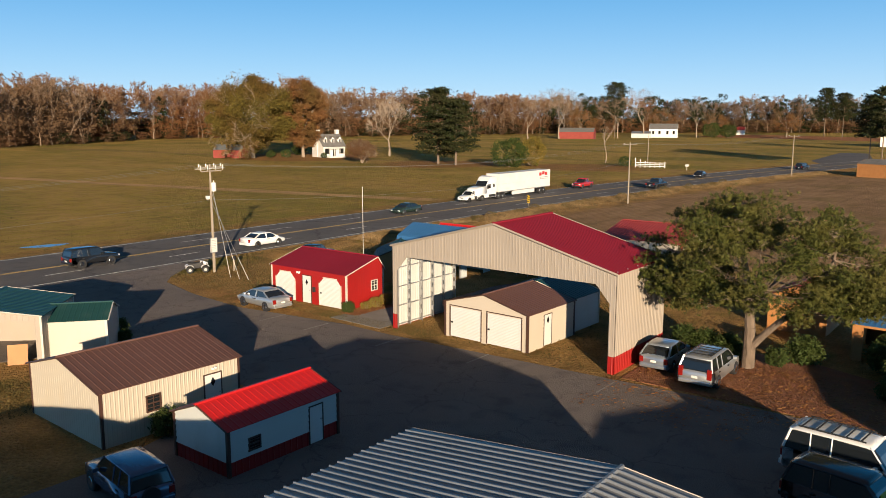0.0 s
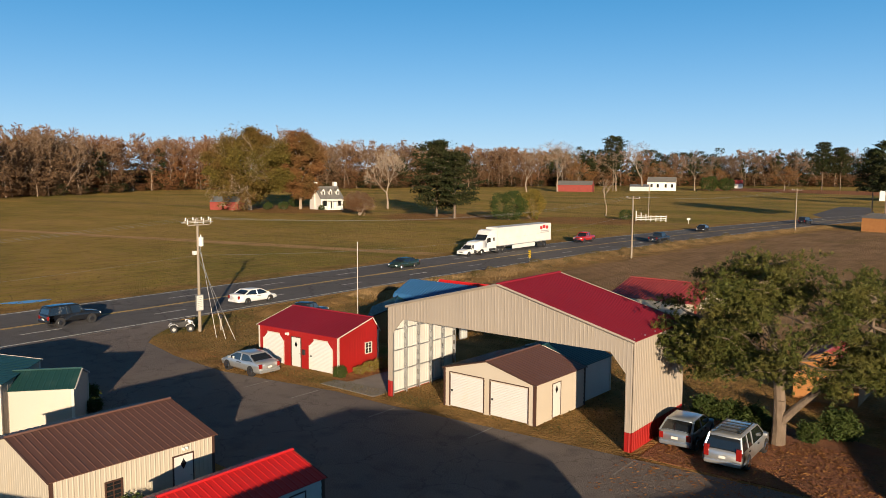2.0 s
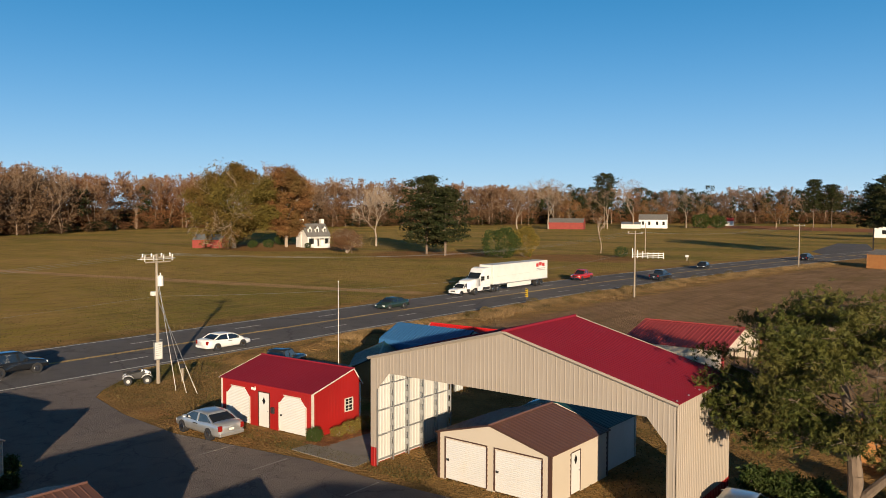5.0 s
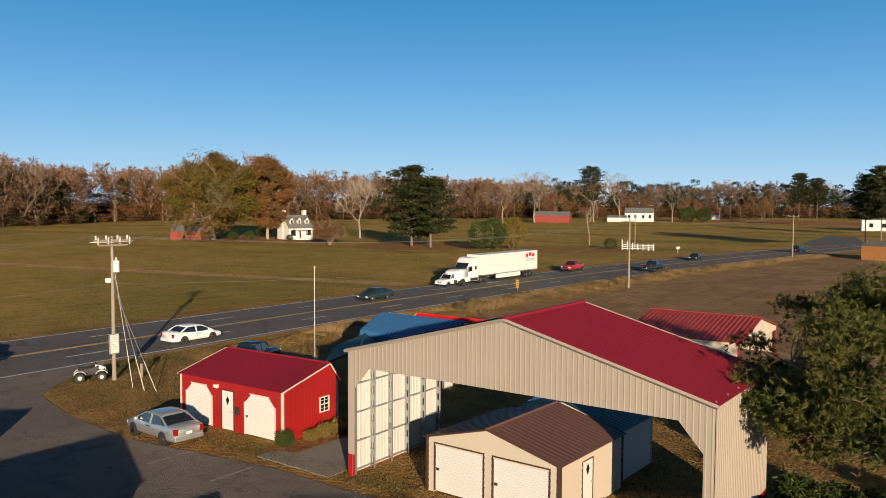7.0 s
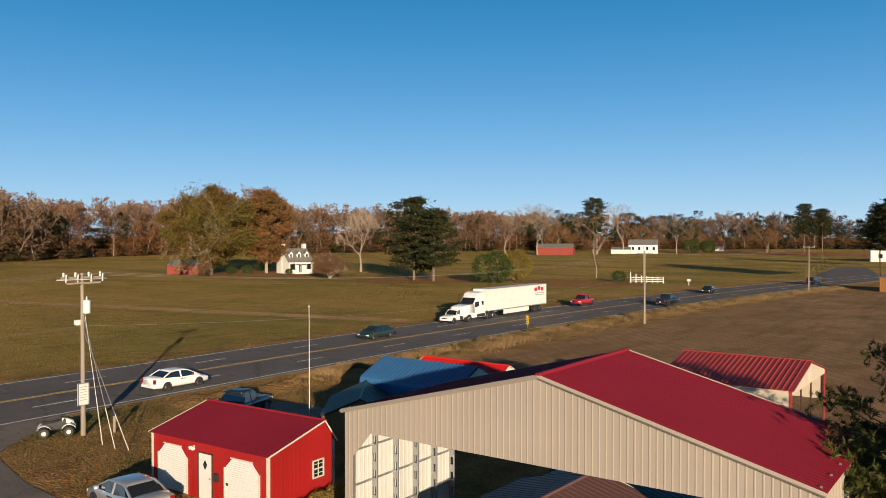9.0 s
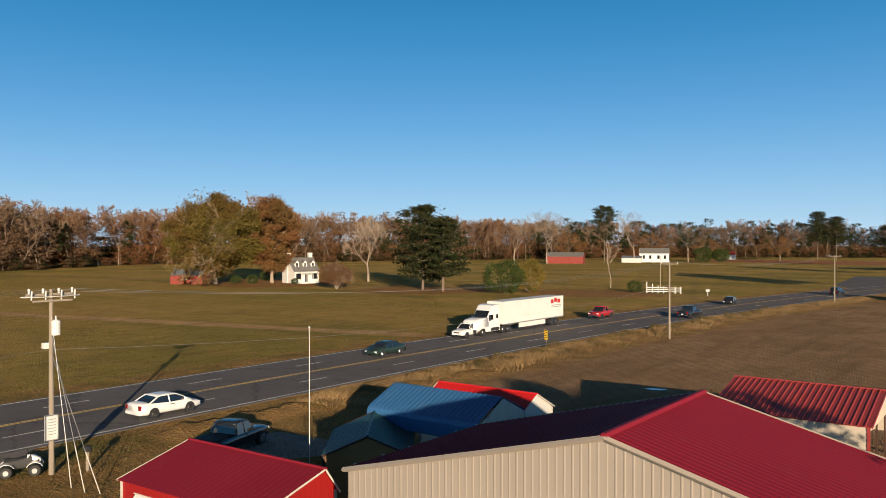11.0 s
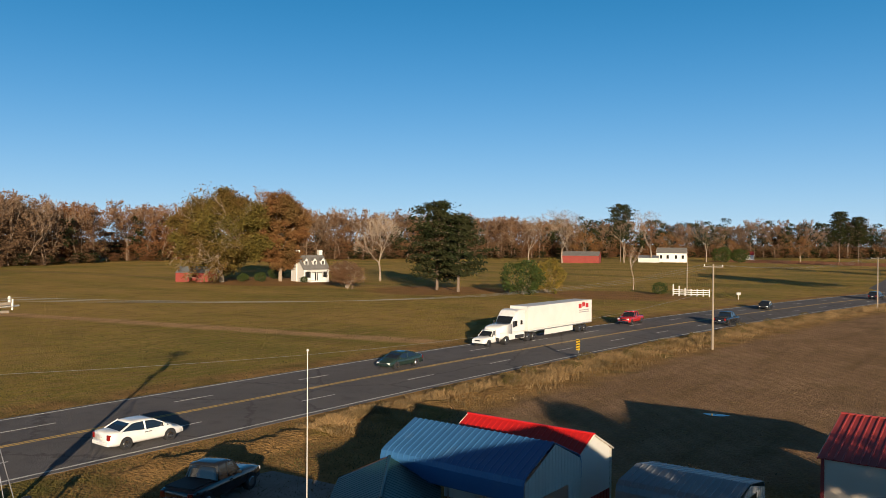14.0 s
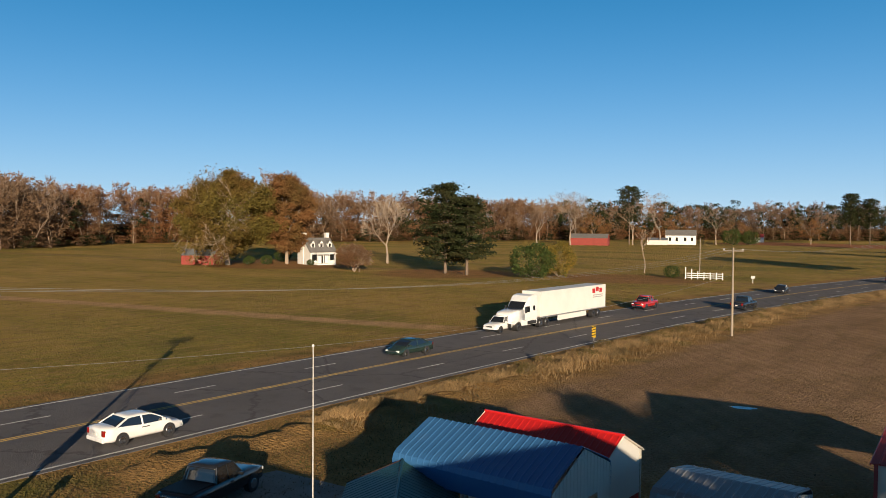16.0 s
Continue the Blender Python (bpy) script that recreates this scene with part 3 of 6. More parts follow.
def puddle(x, y, a, b, turn):
    pts = [(x + a * math.cos(t) * (1 + 0.2 * math.sin(3 * t)) * math.cos(turn) - b * math.sin(t) * math.sin(turn), y + a * math.cos(t) * (1 + 0.2 * math.sin(3 * t)) * math.sin(turn) + b * math.sin(t) * math.cos(turn)) for t in (2 * math.pi * k / 22 for k in range(22))]
    tagged(part("puddle", disc_poly(bmesh.new(), pts, -0.02, 0.012), WATER), "shallow still puddle reflecting the sky", "water", kind="structure")


ground()
road()
puddle(-75.7, 33.8, 2.2, 0.9, 1.30)
puddle(-34.6, 76.8, 0.8, 0.4, 0.26)


# ---- buildings ----
def door_on(parent, o, u, n, a0, a1, z1, mat=DOOR_WHITE, diamond=True, z0=0.05):
    """A walk door with frame, leaf, diamond light and knob; o, u, n: the wall's origin, run and outward side."""
    o, u, n = map(Vector, (o, u, n))
    rot = Matrix((u, n, (0, 0, 1))).transposed().to_4x4()
    root = part("door", placed(boxes((a0 + 0.04, a1 - 0.04, -0.02, 0.03, z0, z1 - 0.04), bevel=0.006), o, rot), mat, parent, "white steel walk door")
    part("door_frame", placed(boxes((a0, a0 + 0.05, -0.03, 0.05, z0, z1), (a1 - 0.05, a1, -0.03, 0.05, z0, z1), (a0, a1, -0.03, 0.052, z1 - 0.05, z1)), o, rot), TRIM_BROWN, root)
    c = (a0 + a1) / 2
    if diamond:
        bm = bmesh.new()
        pts = [(c, z0 + 1.28), (c + 0.13, z0 + 1.5), (c, z0 + 1.72), (c - 0.13, z0 + 1.5)]
        f = [bm.verts.new((x, 0.045, z)) for x, z in pts]
        b = [bm.verts.new((x, 0.02, z)) for x, z in pts]
        bm.faces.new(f)
        bm.faces.new(b[::-1])
        for i in range(4):
            bm.faces.new((f[i], b[i], b[(i + 1) % 4], f[(i + 1) % 4]))
        part("diamond_pane", placed(bm, o, rot), GLASS_DARK, root)
    part("knob", placed(rods(((a1 - 0.14, 0.03, z0 + 0.95), (a1 - 0.14, 0.09, z0 + 0.95), 0.03)), o, rot), GALV, root)
    return root


def placed(bm, o, rot):
    bmesh.ops.transform(bm, matrix=Matrix.Translation(o) @ rot, verts=bm.verts)
    return bm


def window_on(parent, o, u, n, a0, a1, z0, z1, cols=2, rows=4, frame_mat=TRIM_WHITE):
    o, u, n = map(Vector, (o, u, n))
    rot = Matrix((u, n, (0, 0, 1))).transposed().to_4x4()
    fr = [(a0, a0 + 0.06, -0.03, 0.05, z0, z1), (a1 - 0.06, a1, -0.03, 0.05, z0, z1), (a0, a1, -0.03, 0.052, z0, z0 + 0.06), (a0, a1, -0.03, 0.052, z1 - 0.06, z1)]
    root = part("window", placed(boxes(*fr), o, rot), frame_mat, parent)
    mun = [(a0 + (a1 - a0) * k / cols - 0.015, a0 + (a1 - a0) * k / cols + 0.015, 0.0, 0.035, z0 + 0.05, z1 - 0.05) for k in range(1, cols)]
    mun += [(a0 + 0.05, a1 - 0.05, 0.0, 0.033, z0 + (z1 - z0) * k / rows - (0.03 if k * 2 == rows else 0.012), z0 + (z1 - z0) * k / rows + (0.03 if k * 2 == rows else 0.012)) for k in range(1, rows)]
    part("glazing_bars", placed(boxes(*mun), o, rot), frame_mat, root)
    part("pane", placed(boxes((a0 + 0.05, a1 - 0.05, -0.015, 0.005, z0 + 0.05, z1 - 0.05)), o, rot), GLASS_DARK, root)
    return root


def rollup_on(parent, o, u, n, a0, a1, z1, z0=0.05, chamfer=0.0, frame_mat=TRIM_WHITE, handle=True):
    """A roll-up door of many narrow slats in its frame."""
    o, u, n = map(Vector, (o, u, n))
    rot = Matrix((u, n, (0, 0, 1))).transposed().to_4x4()
    bm = bmesh.new()
    step, z, k = 0.09, z0, 0
    prof = []
    while z < z1 - 0.001:
        prof += [(z, 0.0), (z + step * 0.55, 0.012)]
        z += step
    prof.append((z1, 0.0))

    def ends(h):
        cut = max(0.0, h - (z1 - chamfer))
        return a0 + cut, a1 - cut
    rows = []
    for h, d in prof:
        h = min(h, z1)
        l, r = ends(h)
        rows.append([bm.verts.new((l, d, h)), bm.verts.new((r, d, h)), bm.verts.new((r, -0.03, h)), bm.verts.new((l, -0.03, h))])
    for a, b in zip(rows, rows[1:]):
        for i in range(4):
            bm.faces.new((a[i], a[(i + 1) % 4], b[(i + 1) % 4], b[i]))
    bm.faces.new(rows[0][::-1])
    bm.faces.new(rows[-1])
    root = part("rollup_door", placed(bm, o, rot), DOOR_WHITE, parent, "closed white roll-up door")
    part("door_frame", placed(boxes((a0 - 0.07, a0 - 0.01, -0.03, 0.045, z0, z1 - chamfer), (a1 + 0.01, a1 + 0.07, -0.03, 0.045, z0, z1 - chamfer), (a0 + chamfer - 0.07, a1 - chamfer + 0.07, -0.03, 0.047, z1 + 0.005, z1 + 0.06)), o, rot), frame_mat, root)
    if handle:
        part("latch", placed(boxes((a0 + 0.06, a0 + 0.18, 0.012, 0.05, z0 + 0.85, z0 + 0.95)), o, rot), DARK, root)
    return root


def shed(name, label, x0, x1, y0, y1, eave, ridge, wall, roof, trim, axis="y", ridge_at=None, lap=False, holes=None, pitch=0.3,
         wains=None, turn=0.0, over=0.12, roof_along=False, open_sides=(), roof_rib=0.016, wall_rib=0.011, category="shed", group=""):
    """A gabled metal building, its corner at (x0, y0). axis: the way the ridge runs. holes: openings by side S, N, W, E as (u0, u1, z0, z1)."""
    L = thing(name, pose(x0, y0, 0, 0, 0, turn), label, category, group)
    W, D = x1 - x0, y1 - y0
    holes = holes or {}
    span = W if axis == "y" else D
    mid = span / 2 if ridge_at is None else ridge_at
    slope = lambda s: eave + (ridge - eave) * (s / mid if s <= mid else (span - s) / (span - mid))
    flat = lambda s: eave
    sides = {"S": ((0, 0, 0), (1, 0, 0), (0, -1, 0), W), "N": ((W, D, 0), (-1, 0, 0), (0, 1, 0), W),
             "W": ((0, D, 0), (0, -1, 0), (-1, 0, 0), D), "E": ((W, 0, 0), (0, 1, 0), (1, 0, 0), D)}
    gables = "SN" if axis == "y" else "WE"
    for s, (o, u, n, ln) in sides.items():
        if s in open_sides:
            continue
        g = s in gables
        flip = s in "NW"
        top = (lambda q, f=flip: slope(span - q if f else q) - 0.02) if g else (lambda q: eave - 0.01)
        peak = (span - mid if flip else mid)
        low = wains[1] if wains else 0.0
        bm = bmesh.new()
        if lap:
            def ends(z, g=g, f=flip, ln=ln):
                if not g or z <= eave:
                    return 0.0, ln
                k = min(1.0, (z - eave) / (ridge - eave))
                a, b = mid * k, span - (span - mid) * k
                return (span - b, span - a) if f else (a, b)
            lap_wall(bm, o, u, n, ln, ends, (ridge - 0.03) if g else eave, holes.get(s, ()), bottom=low)
        else:
            rib_wall(bm, o, u, n, ln, top, holes.get(s, ()), pitch, wall_rib, bottom=low, extra=(peak,) if g else ())
        part("wall", bm, wall, L)
        if wains:
            bm = bmesh.new()
            rib_wall(bm, o, u, n, ln, lambda q: low, [(a, b, z0, min(z1, low)) for a, b, z0, z1 in holes.get(s, ()) if z0 < low], pitch, thick=0.028)
            part("wainscot", bm, wains[0], L)
    k = 0.052 if lap else 0.03
    posts = [(-k, 0.08, -k - 0.005, 0.075), (W - 0.08, W + k, -k - 0.006, 0.075), (-k - 0.001, 0.08, D - 0.075, D + k + 0.005), (W - 0.08, W + k + 0.002, D - 0.075, D + k + 0.006)]
    for a, b, c, d in posts:
        part("corner_trim", boxes((a, b, c, d, 0, eave - 0.03)), trim, L)
    ov = over
    if axis == "y":
        dz = ov * (ridge - eave) / mid
        pr = [((-ov, -ov, eave - dz), (-ov, D + ov, eave - dz), (mid, -ov, ridge), (mid, D + ov, ridge)),
              ((W + ov, -ov, eave - ov * (ridge - eave) / (W - mid)), (W + ov, D + ov, eave - ov * (ridge - eave) / (W - mid)), (mid, -ov, ridge), (mid, D + ov, ridge))]
        cap = ((mid, -ov - 0.02, ridge + 0.025), (mid, D + ov + 0.02, ridge + 0.025))
    else:
        pr = [((-ov, -ov, eave - ov * (ridge - eave) / mid), (W + ov, -ov, eave - ov * (ridge - eave) / mid), (-ov, mid, ridge), (W + ov, mid, ridge)),
              ((-ov, D + ov, eave - ov * (ridge - eave) / (D - mid)), (W + ov, D + ov, eave - ov * (ridge - eave) / (D - mid)), (-ov, mid, ridge), (W + ov, mid, ridge))]
        cap = ((-ov - 0.02, mid, ridge + 0.025), (W + ov + 0.02, mid, ridge + 0.025))
    for ea, eb, ra, rb in pr:
        bm = bmesh.new()
        roof_plane(bm, ea, eb, ra, rb, 0.3, roof_rib, 0.06, roof_along)
        bmesh.ops.translate(bm, vec=(0, 0, 0.035), verts=bm.verts)
        part("roof", bm, roof, L)
        for p, q in ((ea, ra), (eb, rb)):
            part("gable_trim", rods((Vector(p) + Vector((0, 0, 0.01)), Vector(q) + Vector((0, 0, 0.01)), 0.043), n=4), trim, L)
    bm = bmesh.new()
    rod(bm, cap[0], cap[1], 0.07, n=6)
    part("ridge_cap", bm, roof, L)
    return L, sides


def opening(side, sides):
    o, u, n, ln = sides[side]
    return o, u, n


# red garage at the roadside
L, S = shed("garage", "red metal garage with maroon roof and two white roll-up doors", -38.7, -31.1, 32.85, 36.75, 2.5, 3.36, SIDING_RED, ROOF_MAROON, TRIM_WHITE, axis="x",
            ridge_at=3.25, pitch=0.25, turn=1.6, wall_rib=0.004, holes={"S": [(0.45, 2.5, 0, 2.12), (3.25, 4.2, 0, 2.08), (4.95, 7.1, 0, 2.12)], "E": [(2.55, 3.25, 0.95, 1.75)]}, roof_rib=0.006, category="garage")
rollup_on(L, *opening("S", S), 0.5, 2.45, 2.08, chamfer=0.42, handle=False)
rollup_on(L, *opening("S", S), 5.0, 7.05, 2.08, chamfer=0.42)
door_on(L, *opening("S", S), 3.25, 4.2, 2.08)
window_on(L, *opening("E", S), 2.55, 3.25, 0.95, 1.75)
for c0, c1 in ((0.45, 2.5), (4.95, 7.1)):
    for e, d in ((c0, 1), (c1, -1)):
        bm = bmesh.new()
        f = [bm.verts.new((e, -0.012, 2.125)), bm.verts.new((e + d * 0.47, -0.012, 2.125)), bm.verts.new((e, -0.012, 1.63))]
        b = [bm.verts.new((v.co.x, 0.0, v.co.z)) for v in f]
        bm.faces.new(f)
        bm.faces.new(b[::-1])
        for i in range(3):
            bm.faces.new((f[i], b[i], b[(i + 1) % 3], f[(i + 1) % 3]))
        part("corner_panel", bm, SIDING_RED, L)
part("wall_light", rods(((3.0, -0.03, 2.25), (3.0, -0.12, 2.25), 0.05), ((3.0, -0.12, 2.25), (2.88, -0.2, 2.2), 0.05, 0.09), ((3.0, -0.12, 2.25), (3.12, -0.2, 2.2), 0.05, 0.09)), CERAMIC, L)
part("meter_box", boxes((4.35, 4.6, -0.12, -0.02, 0.95, 1.3), bevel=0.01), DARK, L)


# tall tan cover, open front and back
def cover():
    X0, X1, Y0, Y1, E, R = -25.56, -10.14, 31.65, 38.0, 5.38, 7.36
    W, D, M = X1 - X0, Y1 - Y0, 7.75
    L = thing("vehicle_cover", pose(X0, Y0, 0), "tall tan metal vehicle cover with maroon roof and red base", "carport")
    slope = lambda s: E + (R - E) * (s / M if s <= M else (W - s) / (W - M))
    leg, cham, head = 0.36, 0.95, 4.72

    def under(s):
        if s < leg or s > W - leg:
            return 0.95
        e = min(s - leg, W - leg - s)
        return min(head, head - cham + e * 1.15)
    bm = bmesh.new()
    k = rib_stops(0, W, 0.21, 0.009, 0.04, (M,))
    for q in (leg, W - leg):
        k = [p for p in k if abs(p[0] - q) > 0.03] + [(q - 0.004, 0.0), (q + 0.004, 0.0)]
    ks = sorted(k + [(leg + cham / 1.15, 0.0), (W - leg - cham / 1.15, 0.0)])
    sheet(bm, (0, 0, 0), (1, 0, 0), (0, 0, 1), (0, -1, 0), ks, under, lambda s: slope(s) - 0.02, 0.03)
    part("front_panel", bm, SIDING_TAN, L)
    for a in (0.0, W - leg):
        bm = bmesh.new()
        sheet(bm, (a, 0, 0), (1, 0, 0), (0, 0, 1), (0, -1, 0), rib_stops(0, leg, 0.23, 0.02, 0.055), lambda s: 0.0, lambda s: 0.945, 0.03)
        part("wainscot", bm, SIDING_RED, L)
    for a, n in ((0.0, -1), (W, 1)):
        o, u = ((0, D, 0), (0, -1, 0)) if n < 0 else ((W, 0, 0), (0, 1, 0))
        bm = bmesh.new()
        sheet(bm, o, u, (0, 0, 1), (n, 0, 0), rib_stops(0, D, 0.2, 0.02, 0.05), lambda s: 0.95, lambda s: E - 0.03, 0.012)
        part("side_panel", bm, SIDING_TAN, L)
        bm = bmesh.new()
        sheet(bm, o, u, (0, 0, 1), (n, 0, 0), rib_stops(0, D, 0.2, 0.02, 0.05), lambda s: 0.0, lambda s: 0.945, 0.012)
        part("wainscot", bm, SIDING_RED, L)
        i = a + 0.02 if n < 0 else a - 0.02
        bm = bmesh.new()
        sheet(bm, (i, 0.05, 0), (0, 1, 0), (0, 0, 1), (-n, 0, 0), rib_stops(0, D - 0.06, 0.23, 0.015, 0.05), lambda s: 0.03, lambda s: E - 0.06, 0.004)
        part("lining", bm, SIDING_WHITE, L, "dusty white inner sheeting")
        for j in range(6):
            y = 0.2 + (D - 0.3) * j / 5
            b = boxes(*[(min(i, i - n * 0.3) + q, min(i, i - n * 0.3) + q + 0.06, y - 0.03, y + 0.03, 0, E + 0.1) for q in (0.03, 0.22)])
            for z in np.arange(0.5, E, 0.62):
                box(b, min(i, i - n * 0.3) + 0.09, min(i, i - n * 0.3) + 0.22, y - 0.028, y + 0.028, float(z), float(z) + 0.30)
            part("post", b, GALV, L)
        for z in (0.12, 1.35, 2.6, 3.85, 5.1):
            part("girt", boxes((min(i - n * 0.02, i - n * 0.09), max(i - n * 0.02, i - n * 0.09), 0.05, D - 0.03, z, z + 0.06)), GALV, L)
    for e0, e1, rr in (((-0.1, -0.1, E - 0.03), (-0.1, D + 0.1, E - 0.03), M), ((W + 0.1, -0.1, E - 0.03), (W + 0.1, D + 0.1, E - 0.03), M)):
        bm = bmesh.new()
        roof_plane(bm, e0, e1, (rr, -0.1, R), (rr, D + 0.1, R), 0.23, 0.012 if e0[0] > 1 else 0.03, 0.05, along=e0[0] < 1)
        bmesh.ops.translate(bm, vec=(0, 0, 0.04), verts=bm.verts)
        part("roof", bm, ROOF_MAROON, L)
        part("gable_trim", rods((e0, (rr, -0.1, R), 0.07), n=4), SIDING_TAN, L)
        part("gable_trim", rods((e1, (rr, D + 0.1, R), 0.07), n=4), SIDING_TAN, L)
    part("ridge_cap", rods(((M, -0.12, R + 0.03), (M, D + 0.12, R + 0.03), 0.09), n=6), ROOF_MAROON, L)
    for j in range(6):
        y = 0.2 + (D - 0.3) * j / 5
        part("truss", rods(((0.2, y, E - 0.05), (M, y, R - 0.12), 0.035), ((W - 0.2, y, E - 0.05), (M, y, R - 0.12), 0.035), ((0.2, y, E - 0.1), (W - 0.2, y, E - 0.1), 0.035),
                           ((M, y, E - 0.1), (M, y, R - 0.14), 0.03), ((M / 2, y, E - 0.1), (M / 2, y, (E + R) / 2 - 0.1), 0.03), ((W - M / 2, y, E - 0.1), (W - M / 2, y, (E + R) / 2 - 0.1), 0.03), n=5), GALV, L)


cover()

# beige garage under the cover, with a grey shed behind it
L, S = shed("garage", "beige metal garage with brown roof and two white roll-up doors", -21.84, -15.78, 32.35, 37.5, 2.2, 2.98, SIDING_BEIGE, ROOF_BROWN, TRIM_BROWN, axis="y", ridge_at=2.95,
            lap=True, holes={"S": [(0.4, 2.75, 0, 2.0), (3.2, 5.65, 0, 2.0)], "E": [(1.65, 2.55, 0, 1.95)]}, roof_along=False, category="garage", turn=-1.5)
rollup_on(L, *opening("S", S), 0.42, 2.73, 1.97, frame_mat=TRIM_BROWN)
rollup_on(L, *opening("S", S), 3.22, 5.63, 1.97, frame_mat=TRIM_BROWN)
door_on(L, *opening("E", S), 1.65, 2.55, 1.95)
shed("storage_shed", "grey lap-sided shed with dark green roof behind the beige garage", -21.3, -15.95, 37.9, 41.2, 2.15, 2.95, SIDING_GREY, ROOF_GREEN, TRIM_WHITE, axis="y", lap=True, turn=-1.5)

# cream shed with brown roof
L, S = shed("storage_shed", "long cream metal shed with brown roof and dark trim", -28.5, -22.1, 10.25, 16.9, 2.38, 3.22, SIDING_CREAM, ROOF_BROWN, TRIM_BROWN, axis="y", ridge_at=3.0, pitch=0.2,
            holes={"E": [(1.95, 2.65, 1.0, 1.75), (4.75, 5.7, 0, 1.95)]}, turn=-2.0)
window_on(L, *opening("E", S), 1.95, 2.65, 1.0, 1.75, frame_mat=TRIM_BROWN)
door_on(L, *opening("E", S), 4.75, 5.7, 1.95)
part("wall_light", rods(((6.43, 5.3, 2.2), (6.5, 5.2, 2.16), 0.04, 0.07), ((6.43, 5.3, 2.2), (6.5, 5.4, 2.16), 0.04, 0.07)), CERAMIC, L)

# small shed with bright red roof
L, S = shed("storage_shed", "small grey lap-sided shed with bright red roof and red base", -19.3, -15.9, 11.55, 17.15, 1.9, 2.5, SIDING_GREY, ROOF_RED, TRIM_BROWN, axis="y", ridge_at=1.6, lap=True,
            wains=(SIDING_RED, 0.62), holes={"E": [(0.9, 1.5, 0.78, 1.32), (3.95, 4.75, 0, 1.68)]}, turn=-0.5)
window_on(L, *opening("E", S), 0.9, 1.5, 0.78, 1.32, frame_mat=TRIM_BROWN)
door_on(L, *opening("E", S), 3.95, 4.75, 1.68, diamond=False)

# galvanised roof the camera passes over; unseen neighbour added to shade the lot
shed("warehouse", "wide metal building with a ribbed galvanised roof", -6.4, 6.4, -18, 10.9, 4.5, 5.15, SIDING_TAN, ROOF_GALV, TRIM_WHITE, axis="y", over=0.1, roof_rib=0.055, category="building")
shed("warehouse", "unseen wide tan building added to shade the lot", 11.6, 27.0, 2.0, 14.4, 4.0, 4.6, SIDING_TAN, ROOF_GALV, TRIM_WHITE, axis="x", category="building")

# unseen shed, added to throw shade on the cream shed's lower walls
shed("storage_shed", "unseen tan metal shed added to shade the cream shed", -14.5, -7.5, -12.5, -1.0, 3.6, 4.3, SIDING_TAN, ROOF_GALV, TRIM_WHITE, axis="y")

# out of view, added only to shade the east end of the pine bed
shed("shade_building", "unseen tan metal building added to shade the pine bed", 17.5, 31.0, 17.5, 26.5, 4.2, 4.9, SIDING_TAN, ROOF_GALV, TRIM_WHITE, axis="x", category="building")

# cream shed and taller open carport with dark green roofs
shed("storage_shed", "cream lap-sided shed with dark green metal roof", -35.9, -32.8, 14.6, 17.8, 2.2, 2.8, SIDING_TAN, ROOF_GREEN, TRIM_WHITE, axis="x", lap=True, turn=50)
L, S = shed("carport", "tall cream carport with dark green roof and open front", -40.5, -33.0, 8.7, 13.9, 2.75, 3.3, SIDING_TAN, ROOF_GREEN, TRIM_WHITE, axis="y", turn=45, category="carport",
            holes={"S": [(0.35, 7.15, 0, 2.5)]})
L = thing("plywood_sheet", pose(-36.3, 13.1, 0.03, 0, -14, -35), "brown plywood sheet leaning on the carport post", "board")
part("sheet", boxes((0, 0.03, -0.5, 0.5, 0, 1.1)), WOOD_ORANGE, L)


# sheds behind the cover
def barrel_carport(name, label, x0, x1, y0, y1, eave, top, roof, leg_mat, drop=0.7):
    """A carport whose roof sheet bends down over rounded eaves."""
    L = thing(name, pose(x0, y0, 0), label, "carport")
    W, D = x1 - x0, y1 - y0
    prof = []
    for side in (0, 1):
        pts = [(0.0, eave - drop), (0.0, eave - 0.05), (0.08, eave + 0.17), (0.3, eave + 0.32), (D / 2, top)]
        prof += pts if not side else [(D - y, z) for y, z in pts[-2::-1]]
    bm = bmesh.new()
    xs = rib_stops(0, W, 0.3, 0.025, 0.06)
    rows = []
    for x, d in xs:
        rows.append([bm.verts.new((x, y, z + d)) for y, z in prof] + [bm.verts.new((x, y + (0.02 if y < D / 2 else -0.02), z - 0.03)) for y, z in prof[::-1]])
    n = len(rows[0])
    for a, b in zip(rows, rows[1:]):
        for i in range(n):
            bm.faces.new((a[i], b[i], b[(i + 1) % n], a[(i + 1) % n]))
    bm.faces.new(rows[0][::-1])
    bm.faces.new(rows[-1])
    part("roof", bm, roof, L)
    for x in np.linspace(0.1, W - 0.1, 5):
        for y in (0.08, D - 0.08):
            part("post", boxes((float(x) - 0.03, float(x) + 0.03, y - 0.03, y + 0.03, 0, eave)), leg_mat, L)
    bm = bmesh.new()
    rib_wall(bm, (W, 0.1, 0), (0, 1, 0), (1, 0, 0), D - 0.2, lambda s: eave + (top - eave - 0.1) * (1 - abs(s - D / 2) / (D / 2)), [(0.9, D - 1.2, 0, 2.1)], 0.25, bottom=0.0, thick=0.02)
    part("end_panel", bm, SIDING_GREY, L)
    bm = bmesh.new()
    lap_wall(bm, (0, D - 0.06, 0), (1, 0, 0), (0, 1, 0), W, lambda z: (0, W), eave, bottom=0.0, thick=0.02)
    part("back_panel", bm, SIDING_GREY, L)
    return L


